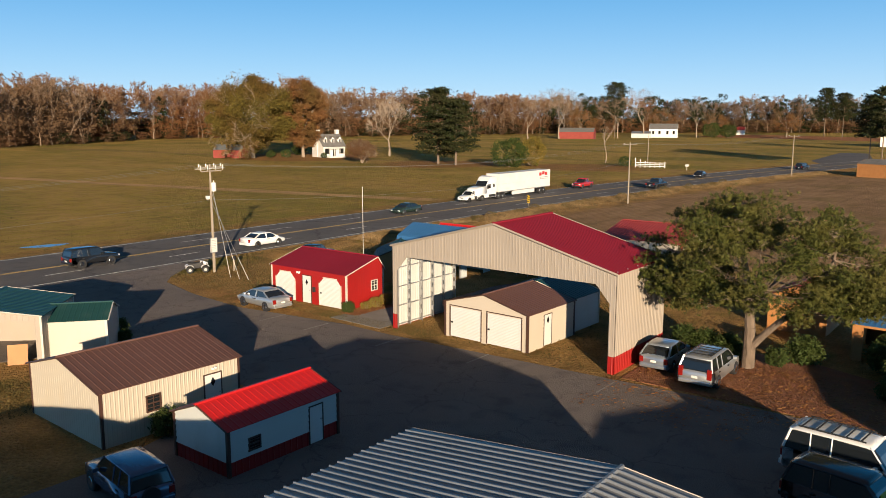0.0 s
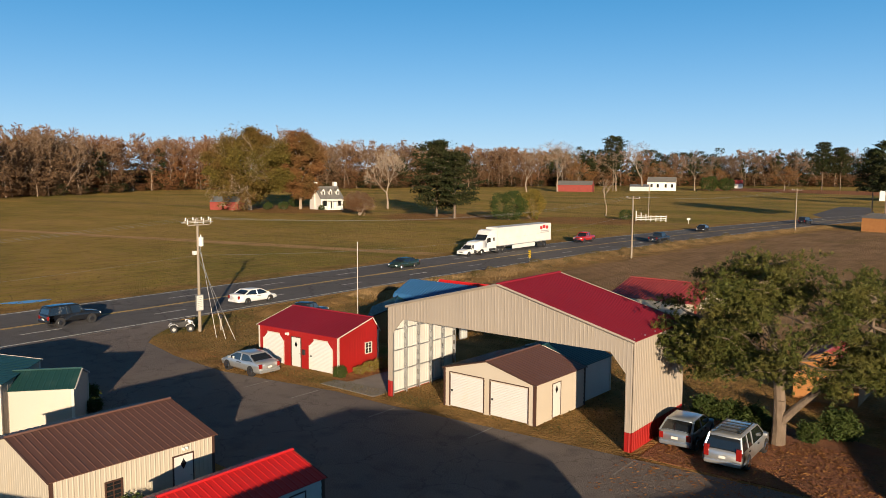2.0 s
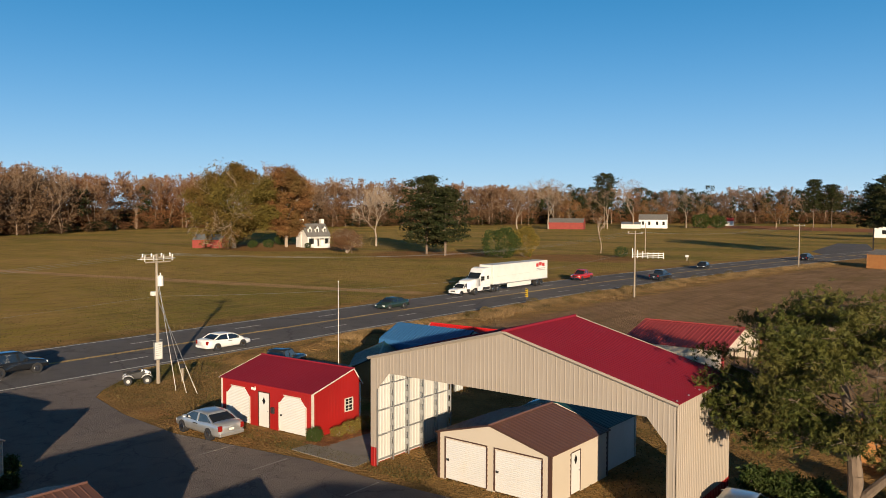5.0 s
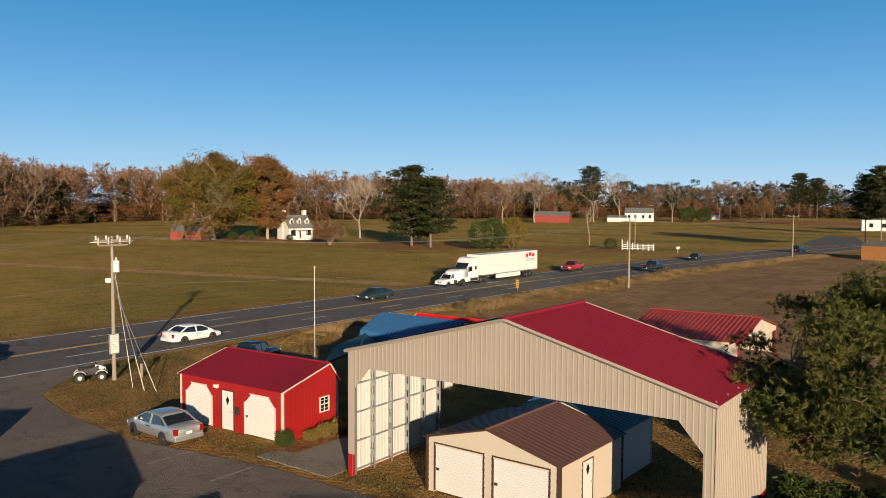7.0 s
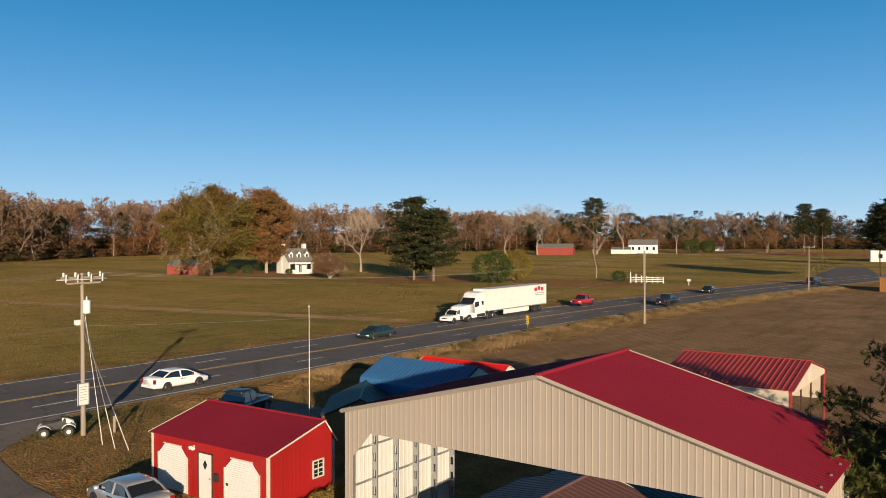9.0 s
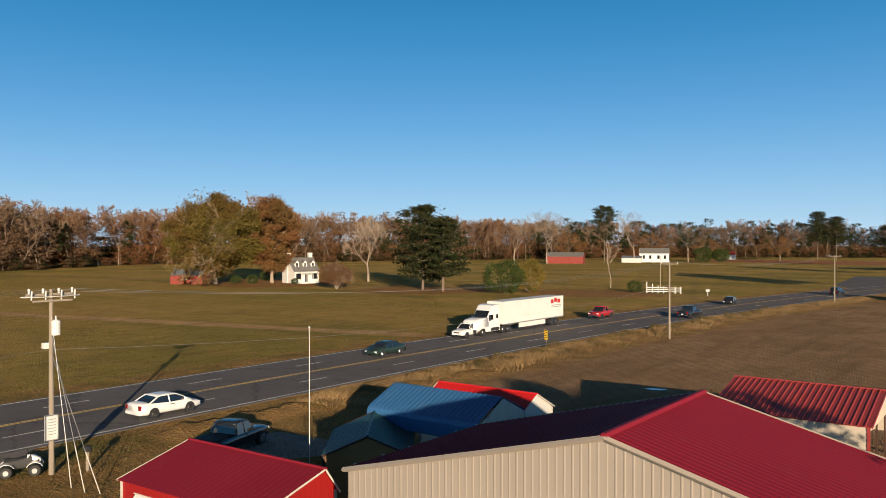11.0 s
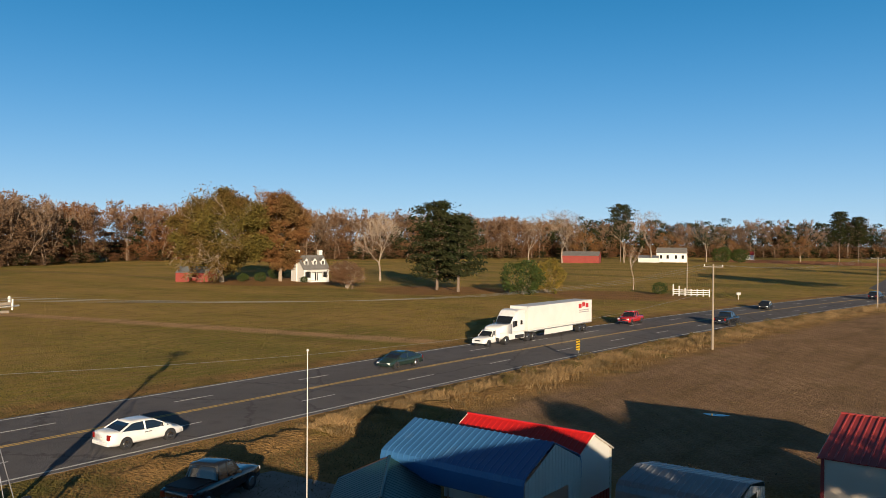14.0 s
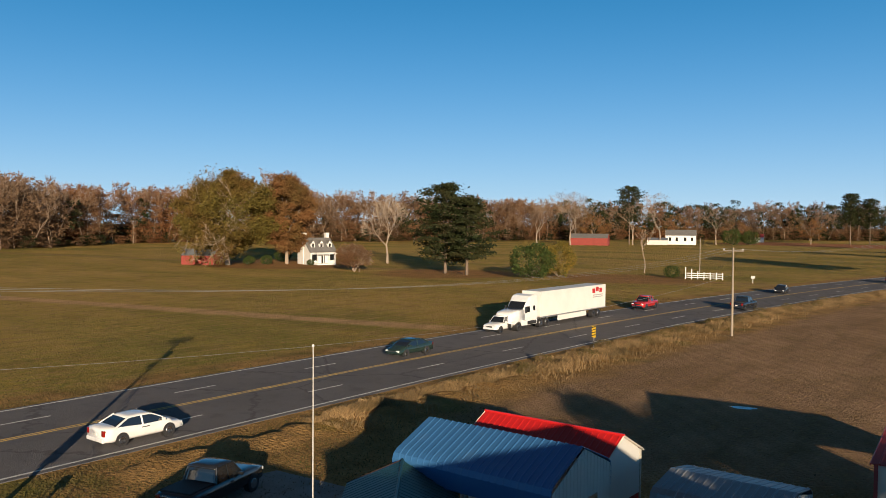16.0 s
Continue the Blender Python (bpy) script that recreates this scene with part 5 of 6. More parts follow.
def lumps(n, per, z0, z1, w, r, top=0.75):
    """Points gathered in uneven clumps inside an egg-shaped crown."""
    pts = []
    for _ in range(n):
        v = rng.normal(0, 1, 3)
        v /= np.linalg.norm(v)
        f = rng.uniform(0.35, 1.0) ** 0.6
        z = 0.5 + 0.5 * v[2] * f
        wide = 1.0 if z < top else 1.0 - 0.5 * (z - top) / (1 - top)
        c = np.array((v[0] * f * w * 0.5 * wide, v[1] * f * w * 0.5 * wide, z0 + (z1 - z0) * z))
        k = rng.uniform(0.6, 1.2) * r
        pts += [c + rng.normal(0, 1, 3) * (k, k, k * 0.65) for _ in range(per)]
    return pts


def tree(name, label, height, crown_w, bark, leaf=None, leafiness=4, leaf_size=0.5, depth=5, spread=0.42, trunk=0.2, up=0.12, r=0.4, stems=1, kids=(2, 3), crown=None, clump=0.038):
    """A branching tree of the given height, built once at the origin; crown_w is its spread."""
    L = thing(name, pose(0, 0, 0), label, "tree")
    segs, tips = [], []
    for s in range(stems):
        lean = rng.normal(0, 0.35 if stems > 1 else 0.03, 3) * (1, 1, 0)
        base = np.array((rng.uniform(-0.6, 0.6), rng.uniform(-0.6, 0.6), -0.1)) * (1 if stems > 1 else 0)
        grow(base, np.array((0, 0, 1.0)) + lean, height * trunk, r, depth, segs, tips, spread, up, kids, 0.76)
    allp = np.array([q for _, q, _, _ in segs])
    sz = height / max(1e-6, allp[:, 2].max())
    sx = crown_w / max(1e-6, allp[:, 0].max() - allp[:, 0].min())
    k = np.array((sx, sx, sz))
    segs = [(p * k, q * k, max(a, 0.045), max(b, 0.035)) for p, q, a, b in segs]
    tips = [t * k for t in tips]
    raw_part("trunk", limb_mesh(segs, 6, 3), bark, L)
    if leaf:
        pts = list(tips)
        if crown:
            n, per, low = crown
            pts += lumps(n, per, height * low, height * 0.97, crown_w * 0.95, crown_w * clump)
        raw_part("crown", leaf_cards(pts, leafiness, leaf_size, crown_w * 0.02), leaf, L)
    return L


def conifer(name, label, height, crown_w, bare=0.25, leaf=NEEDLES_FAR, n=70, dense=26, size=0.5):
    """A mature pine: bare lower trunk, level limbs carrying flat pads of needles, rounded top."""
    L = thing(name, pose(0, 0, 0), label, "tree")
    segs, tips = [], []
    segs.append((np.array((0, 0, -0.1)), np.array((0.1, 0, height * 0.5)), 0.34, 0.24))
    segs.append((np.array((0.1, 0, height * 0.5)), np.array((0, 0.1, height * 0.96)), 0.24, 0.06))
    for k in range(n):
        f = (k + 0.5) / n
        z = height * (bare + (0.97 - bare) * f)
        reach = crown_w * 0.5 * math.sqrt(max(0.04, 1 - (max(0.0, f - 0.3) / 0.72) ** 2)) * (0.72 + 0.28 * min(1, f / 0.3)) * rng.uniform(0.55, 1.08)
        a = k * 2.4 + rng.uniform(-0.5, 0.5)
        d = np.array((math.cos(a), math.sin(a), 0.02 + 0.22 * f))
        p = np.array((0.05, 0.02, z - 0.12 * reach))
        segs.append((p, p + d * reach, 0.09, 0.03))
        for m in range(5):
            c = p + d * reach * (0.36 + 0.16 * m) + rng.normal(0, 1, 3) * (0.5, 0.5, 0.15)
            tips += [c + rng.normal(0, 1, 3) * (0.75, 0.75, 0.26) * (crown_w / 15) for _ in range(dense)]
    raw_part("trunk", limb_mesh(segs, 6, 3), BARK_PINE, L)
    raw_part("crown", leaf_cards(tips, 1, size * 0.8, 0.08, 0.6), leaf, L)
    return L


def shrub(name, label, w, h, leaf, count=420, size=0.09):
    L = thing(name, pose(0, 0, 0), label, "shrub")
    pts = []
    for _ in range(count):
        v = rng.normal(0, 1, 3)
        v /= np.linalg.norm(v)
        rr = rng.uniform(0.55, 1.0) ** 0.5 * (1 + 0.14 * math.sin(v[0] * 5 + v[1] * 4))
        pts.append(np.array((v[0] * w / 2 * rr, v[1] * w / 2 * rr, h * 0.5 + v[2] * h * 0.48 * rr)))
    segs = [(np.array((0, 0, 0.0)), p * (0.7, 0.7, 0.8), 0.02, 0.008) for p in pts[::14]]
    raw_part("stems", limb_mesh(segs, 4, 3), BARK_GREY, L)
    raw_part("foliage", leaf_cards(pts, 5, size, size * 1.1), leaf, L)
    return L


def at(x, y, turn=0.0, s=1.0):
    return pose(x, y, 0, 0, 0, turn) @ Matrix.Scale(s, 4)


near_pine()
b = shrub("shrub", "rounded clipped evergreen shrub beside the cars", 1.35, 1.25, LEAF_SHRUB)
b.matrix_basis = at(-9.3, 39.4)
for x, y, s in ((-8.0, 39.3, 1.0), (-6.7, 38.9, 1.05), (-3.9, 38.6, 0.8), (-2.8, 39.9, 1.25), (-5.9, 38.3, 0.85), (2.6, 38.6, 1.7), (4.2, 40.0, 1.9), (1.2, 41.0, 1.5), (2.2, 36.2, 1.0)):
    copy_thing(b, at(x, y, x * 40, s))
g = shrub("shrub", "low yellow-green shrub in the mulch strip", 0.75, 0.55, foliage("yellow_green_leaves", (0.17, 0.15, 0.03), (0.30, 0.22, 0.05), (0.2, 0.12, 0.04), 2.0), 200, 0.05)
g.matrix_basis = at(-30.3, 34.2)
for x, y, s in ((-30.2, 35.1, 1.3), (-30.2, 36.2, 1.4), (-14.2, 45.5, 2.2)):
    copy_thing(g, at(x, y, x * 70, s))
copy_thing(b, at(-30.6, 32.75, 10, 0.62))
copy_thing(b, at(-21.3, 12.6, 50, 0.95))
copy_thing(b, at(-38.0, 20.0, 80, 0.8))
copy_thing(b, at(-36.0, 19.2, 80, 0.6))

# trees of the farmstead
oak = tree("oak_tree", "huge spreading oak with olive-brown autumn leaves", 27, 29, BARK_GREY, LEAF_OAK, 3, 0.40, 6, 0.45, 0.15, 0.06, 0.75, crown=(170, 110, 0.08), clump=0.036)
oak.matrix_basis = at(-201.6, 162.4)
ob = tree("oak_tree", "tall tree with rust-brown autumn leaves by the farmhouse", 26.5, 18, BARK_GREY, LEAF_RUST, 3, 0.36, 6, 0.38, 0.17, 0.12, 0.6, crown=(130, 88, 0.12), clump=0.04)
ob.matrix_basis = at(-193.2, 176.4)
ob = tree("oak_tree", "tall olive-brown tree behind the oak", 25.5, 17, BARK_GREY, LEAF_OAK, 3, 0.36, 6, 0.40, 0.17, 0.12, 0.5, crown=(90, 60, 0.15), clump=0.05)
ob.matrix_basis = at(-212, 190)
ob = tree("bare_tree", "large bare pale-limbed tree", 21, 18, BARK_GREY, None, 0, 0, 5, 0.42, 0.19, 0.12, 0.42, kids=(3, 4))
ob.matrix_basis = at(-176, 200)
p = conifer("pine_tree", "dense dark green pine on the lawn", 19.8, 17.0, 0.16, n=54, dense=34)
p.matrix_basis = at(-135.4, 175.4, 0, 1.1)
p2 = conifer("pine_tree", "dark green pine with open lower trunk", 17.0, 14.5, 0.26, n=40, dense=34)
p2.matrix_basis = at(-127.7, 173.6, 0, 1.08)
sb = shrub("shrub", "large dense evergreen shrub on the lawn", 10, 7.8, LEAF_SHRUB, 900, 0.28)
sb.matrix_basis = at(-110.6, 175)
sy = shrub("shrub", "large golden-yellow shrub on the lawn", 8, 8.2, LEAF_YELLOW, 700, 0.26)
sy.matrix_basis = at(-108.8, 183)
cm = tree("crape_myrtle", "many-stemmed brown crape myrtle", 7.0, 9.5, BARK_GREY, LEAF_WOODS, 2, 0.20, 4, 0.4, 0.2, 0.15, 0.14, stems=6, crown=(70, 60, 0.2), clump=0.055)
cm.matrix_basis = at(-156, 165.6)
st = tree("bare_tree", "small bare tree on the lawn", 11, 6.5, BARK_GREY, LEAF_RUST, 1, 0.16, 4, 0.34, 0.2, 0.15, 0.16)
st.matrix_basis = at(-101, 212)
copy_thing(sb, at(-88.5, 198.5, 40, 0.36))
for x, y, s in ((-196, 171.5, 0.34), (-200, 168, 0.25), (-204, 172, 0.28), (-184, 177, 0.22), (-181, 190, 0.3), (-206, 186, 0.5)):
    copy_thing(sb, at(x, y, x * 31, s))

# trees round the farther houses
tall = conifer("pine_tree", "tall pine with a high dark crown", 36, 20, 0.42, n=52, dense=20, size=0.85)
tall.matrix_basis = at(-228, 478)
for x, y, s in ((-131, 608, 0.95), (-120, 612, 0.85), (-62, 470, 0.8), (-31, 229, 0.60), (-26, 236, 0.66), (-37, 246, 0.55), (-20, 330, 0.75)):
    copy_thing(tall, at(x, y, x * 17, s))
bare = tree("bare_tree", "tall bare tree by the white house", 32, 26, BARK_GREY, LEAF_RUST, 1, 0.35, 6, 0.40, 0.17, 0.12, 0.6)
bare.matrix_basis = at(-213, 488)
for x, y, s in ((-191, 524, 0.75), (-256, 417, 0.85), (-243, 432, 0.9), (-250, 450, 1.0), (-222, 470, 0.8)):
    copy_thing(bare, at(x, y, x * 23, s))
br = tree("autumn_tree", "rounded tree with thin rust-brown leaves", 18, 20, BARK_GREY, LEAF_RUST, 2, 0.4, 5, 0.42, 0.17, 0.10, 0.4, crown=(50, 25, 0.15))
br.matrix_basis = at(-150, 585)
for x, y, s in ((-238, 452, 1.1), (-185, 545, 0.9), (-215, 520, 1.1)):
    copy_thing(br, at(x, y, x * 29, s))
copy_thing(sb, at(-182, 527, 0, 1.25))
copy_thing(sb, at(-172, 530, 60, 1.1))


def woods():
    """The woodland behind the fields, as one mass of trees."""
    L = tagged(thing("woods", pose(0, 0, 0), "distant autumn woodland of bare, rust-leaved and evergreen trees", "woods"), kind="stuff")
    kinds = []
    for k in range(7):
        segs, tips = [], []
        grow((0, 0, 0), (0, 0, 1), 0.24, 0.012, 5, segs, tips, 0.30, 0.16, (2, 3), 0.74)
        q = np.array([s[1] for s in segs])
        sc = np.array((0.50 / (np.ptp(q[:, 0]) + 1e-6), 0.50 / (np.ptp(q[:, 1]) + 1e-6), 1 / q[:, 2].max()))
        segs = [(a * sc, b * sc, max(r, 0.0022), max(s, 0.0018)) for a, b, r, s in segs]
        tips = [t * sc for t in tips]
        lv, lf = limb_mesh(segs, 4, 3)
        full = (10, 26, 34, 14, 30, 5, 22)[k]
        cv, cf = leaf_cards(tips[::2] + lumps(full + 14, 9, 0.06, 0.97, 0.56, 0.04), 2, 0.023, 0.018)
        kinds.append((np.array(lv), np.array(lf, dtype=object), np.array(cv), np.array(cf)))
    ev = []
    for k in range(3):
        ev.append(tuple(np.array(a) for a in leaf_cards(lumps(22, 12, 0.30, 0.98, 0.34, 0.035), 2, 0.026, 0.02)))
    way = [(-290, 40), (-338, 120), (-372, 190), (-420, 262), (-400, 330), (-370, 400), (-352, 470), (-325, 560), (-280, 650), (-205, 720), (-120, 770), (0, 800), (160, 800)]
    lim, lea, evg = [[], [], 0], [[], [], 0], [[], [], 0]

    def put(dst, v, f, m):
        dst[0].append(v @ m[0].T + m[1])
        dst[1].extend([tuple(int(i) + dst[2] for i in q) for q in f])
        dst[2] += len(v)
    for (ax, ay), (bx, by) in zip(way, way[1:]):
        ln = math.hypot(bx - ax, by - ay)
        nx, ny = -(by - ay) / ln, (bx - ax) / ln
        if nx * -1 + ny * 0.3 < 0:
            nx, ny = -nx, -ny
        for row in range(5):
            c = int(ln / 8.5)
            for k in range(c):
                f = (k + rng.uniform(0, 1)) / c
                off = row * 9 + rng.uniform(-4, 4)
                x, y = ax + (bx - ax) * f + nx * off, ay + (by - ay) * f + ny * off
                h = rng.uniform(23, 32) + row * 1.2
                a = rng.uniform(0, 6.283)
                w = h * rng.uniform(0.8, 1.15)
                rot = np.array(((math.cos(a) * w, -math.sin(a) * w, 0), (math.sin(a) * w, math.cos(a) * w, 0), (0, 0, h)))
                m = (rot, np.array((x, y, 0.0)))
                right = x > -330 and y > 560
                if rng.uniform() < (0.6 if right else 0.10):
                    v, q = ev[int(rng.integers(3))]
                    put(evg, v, q, m)
                else:
                    lv, lf, cv, cf = kinds[int(rng.integers(7))]
                    put(lim, lv, lf, m)
                    if rng.uniform() < 0.9:
                        put(lea, cv, cf, m)
                # undergrowth at the wood's edge
                for _ in range(2 if row < 3 else 1):
                    v, q = ev[int(rng.integers(3))]
                    s = rng.uniform(3, 7) + row * 3.2
                    u = v.copy()
                    u[:, 2] = (u[:, 2] - 0.32) * 1.5
                    dst = lea if rng.uniform() < 0.7 else evg
                    put(dst, u * (s * 3.2, s * 3.2, s), q, (np.eye(3), np.array((x + rng.uniform(-4, 4), y + rng.uniform(-4, 4), 0.0))))
    for name, dst, mat in (("trunks", lim, BARK_WOODS), ("autumn_foliage", lea, LEAF_WOODS), ("evergreen_foliage", evg, NEEDLES_FAR)):
        raw_part(name, (np.concatenate(dst[0]).tolist(), dst[1]), mat, L, "stuff")


woods()


def tall_grass():
    """Dry tall grass and weeds along the ditch beside the highway."""
    vs, fs = [], []
    for _ in range(60000):
        y = 56 + 150 * rng.uniform() ** 1.3
        o = 9.0 + rng.gamma(2.4, 0.85)
        x = centre(y) + o
        n1 = noise.noise(Vector((x * 0.35, y * 0.22, 3.0)))
        n2 = noise.noise(Vector((x * 0.9, y * 0.9, 9.0)))
        thick = 0.45 + 0.9 * n1 + 0.5 * n2 - (0.25 if y < 72 else 0.0)
        if o > 15.5 or rng.uniform() > thick + 0.25:
            continue
        h = rng.uniform(0.12, 0.36) + 0.60 * max(0.0, thick) * rng.uniform(0.4, 1.0) * math.exp(-((o - 10.8) / 2.0) ** 2)
        a = rng.uniform(0, 6.283)
        w = rng.uniform(0.008, 0.022)
        lx, ly = rng.normal(0, 0.45, 2) * h
        k = len(vs)
        vs += [(x - math.cos(a) * w, y - math.sin(a) * w, 0), (x + math.cos(a) * w, y + math.sin(a) * w, 0), (x + lx * 0.5 + math.cos(a) * w * 1.2, y + ly * 0.5 + math.sin(a) * w * 1.2, h * 0.65), (x + lx, y + ly, h)]
        fs.append((k, k + 1, k + 2, k + 3))
    ob = new("tall_grass", mesh_of("tall_grass", vs, fs, DRY_GRASS))
    tagged(ob, "dry straw-coloured tall grass along the ditch", "grass", kind="stuff")


tall_grass()


def scatter(name, label, category, spots, mat, size, lift, lean=0.5):
    """Many small blades or fallen leaves at the given spots, as one mass."""
    n = len(spots)
    c = np.zeros((n, 3))
    c[:, :2] = spots
    a = rng.uniform(0, 2 * math.pi, n)
    s = size * rng.uniform(0.5, 1.5, n)
    u = np.stack((np.cos(a), np.sin(a), np.zeros(n)), 1) * s[:, None]
    v = np.stack((-np.sin(a), np.cos(a), np.zeros(n)), 1) * s[:, None]
    up = np.zeros((n, 3))
    up[:, 2] = s
    if lift:
        tip = up * lift + rng.normal(0, lean, (n, 3)) * s[:, None] * (1, 1, 0)
        vs = np.stack((c - u * 0.35, c + u * 0.35, c + tip * 0.6 + u * 0.3, c + tip), 1)
    else:
        c[:, 2] = 0.045
        vs = np.stack((c - u, c + v * 0.5 + up * 0.25, c + u, c - v * 0.5 + up * 0.1), 1)
    ob = new(name, mesh_of(name, vs.reshape(-1, 3).tolist(), np.arange(4 * n).reshape(-1, 4).tolist(), mat))
    tagged(ob, label, category, kind="stuff")


def in_rect(n, x0, x1, y0, y1):
    return np.stack((rng.uniform(x0, x1, n), rng.uniform(y0, y1, n)), 1)


litter = np.concatenate((in_rect(4200, -9.4, 9, 31.5, 38), in_rect(500, -10, 6, 29.6, 31.6), in_rect(260, -10, -2, 26.5, 30), in_rect(500, -30.9, -29.4, 32.3, 36.6), in_rect(500, -45, -32, 30.0, 32.4)))
scatter("fallen_leaves", "rust-brown fallen leaves and pine straw", "leaves", litter, LITTER, 0.085, 0.0)
blades = np.concatenate((in_rect(9000, -55.5, -39.5, 31.5, 47), in_rect(2600, -39, -22, 30.9, 32.4), in_rect(5200, -25, -10.5, 31.6, 46), in_rect(9000, -55.5, -38, 47, 66), in_rect(3500, -34, -28.5, 4, 13), in_rect(2500, -24, -6, 41, 58)))
keep = ~((blades[:, 0] > -38.7) & (blades[:, 0] < -31.1) & (blades[:, 1] > 32.8) & (blades[:, 1] < 36.8)) & ~((blades[:, 0] > -21.9) & (blades[:, 0] < -15.7) & (blades[:, 1] > 32.2) & (blades[:, 1] < 41.3))
keep &= ~((blades[:, 0] + blades[:, 1] * 0.75 < -27.2) & (blades[:, 1] < 36) & (blades[:, 1] > 28)) & ~((blades[:, 0] < -53.8) & (blades[:, 1] < 40))
scatter("grass_tufts", "short tufts of brown and green autumn grass", "grass", blades[keep], TUFTS, 0.06, 1.1, 0.7)
field = np.stack((-70.6 - 75 * rng.uniform(0, 1, 30000) ** 1.5, rng.uniform(15, 150, 30000)), 1)
field[:, 0] += 0.00062 * np.maximum(0, field[:, 1] - 62) ** 2
scatter("field_stubble", "low brown-green stubble of the crop field", "grass", field, TUFTS, 0.10, 0.7, 0.8)
soil = in_rect(9000, -46, 8, 62, 130)
soil = soil[soil[:, 0] > -48 + 0.00062 * np.maximum(0, soil[:, 1] - 62) ** 2]
scatter("crop_residue", "pale crop residue on the bare field", "straw", soil, DRY_GRASS, 0.10, 0.4, 1.2)


def grass_bank():
    """A low grassy bank along the ditch beside the verge."""
    bm = bmesh.new()
    rows = []
    for k in range(60):
        f = k / 59
        x, y = -53.6 + 2.4 * f + 0.35 * math.sin(k * 0.9) + 0.2 * math.sin(k * 2.3), 43.5 + 34 * f
        h = (0.26 + 0.07 * math.sin(k * 1.7)) * min(1, k / 4, (59 - k) / 4)
        rows.append([bm.verts.new(p) for p in ((x - 0.35, y, -0.02), (x - 0.15, y, h * 0.85), (x + 0.3, y, h), (x + 1.5, y, h * 0.5), (x + 3.0, y, -0.02))])
    for a, b in zip(rows, rows[1:]):
        for i in range(4):
            bm.faces.new((a[i], a[i + 1], b[i + 1], b[i]))
    tagged(part("grass_bank", bm, GROUND, smooth=True), "low grassy bank along the ditch", "bank", kind="structure")


grass_bank()
weed = shrub("weed_clump", "dark green-brown weed clump in the ditch grass", 1.6, 0.8, foliage("ditch_weeds", (0.07, 0.07, 0.02), (0.17, 0.13, 0.045), (0.2, 0.12, 0.05), 0.8), 130, 0.07)
tagged(weed, group="weeds along the ditch").matrix_basis = at(centre(70) + 10.6, 70)
for k in range(26):
    y = 73 + k * 3.4 + 1.3 * math.sin(k * 2.1)
    copy_thing(weed, at(centre(y) + 10.4 + 1.1 * math.sin(k * 1.7), y, k * 57, 0.75 + 0.4 * math.sin(k * 1.3) ** 2))


# ---- vehicles ----
def loft(rows, n_ring):
    bm = bmesh.new()
    rings = [[bm.verts.new(p) for p in r] for r in rows]
    for a, b in zip(rings, rings[1:]):
        for i in range(n_ring):
            bm.faces.new((a[i], a[(i + 1) % n_ring], b[(i + 1) % n_ring], b[i]))
    bm.faces.new(rings[0][::-1])
    bm.faces.new(rings[-1])
    return bm


def ring(x, w, z0, z1, tuck=0.1, top=0.06):
    """A rounded cross-section of a car body at x."""
    return [(x, -w * (1 - tuck), z0), (x, w * (1 - tuck), z0), (x, w, z0 + 0.18 * (z1 - z0)), (x, w * 1.0, z0 + 0.55 * (z1 - z0)), (x, w * 0.965, z1 - 0.07), (x, w * 0.9, z1 - 0.01), (x, w * 0.5, z1 + top * 0.5),
            (x, -w * 0.5, z1 + top * 0.5), (x, -w * 0.9, z1 - 0.01), (x, -w * 0.965, z1 - 0.07), (x, -w * 1.0, z0 + 0.55 * (z1 - z0)), (x, -w, z0 + 0.18 * (z1 - z0))]


SHAPES = {
    # length, half width, belt, roof, hood, tail: cabin stations front base, front top, rear top, rear base; wheel radius; wheelbase ends
    "sedan": (4.75, 0.91, 0.95, 1.45, 0.80, 1.04, (1.38, 0.42, -0.92, -1.82), 0.33, (1.42, -1.36)),
    "hatch": (4.2, 0.87, 0.96, 1.48, 0.84, 1.0, (1.15, 0.25, -1.25, -1.98), 0.32, (1.3, -1.25)),
    "minivan": (5.0, 0.98, 1.05, 1.76, 0.95, 1.05, (1.35, 0.55, -2.15, -2.42), 0.35, (1.5, -1.5)),
    "suv": (4.7, 0.92, 1.08, 1.76, 1.0, 1.08, (0.95, 0.35, -2.0, -2.25), 0.37, (1.4, -1.35)),
    "large_suv": (5.2, 1.0, 1.18, 1.93, 1.1, 1.18, (1.05, 0.45, -2.3, -2.5), 0.40, (1.55, -1.55)),
    "pickup": (5.6, 0.98, 1.14, 1.86, 1.08, 1.12, (1.0, 0.4, -0.75, -0.95), 0.40, (1.75, -1.75)),
}


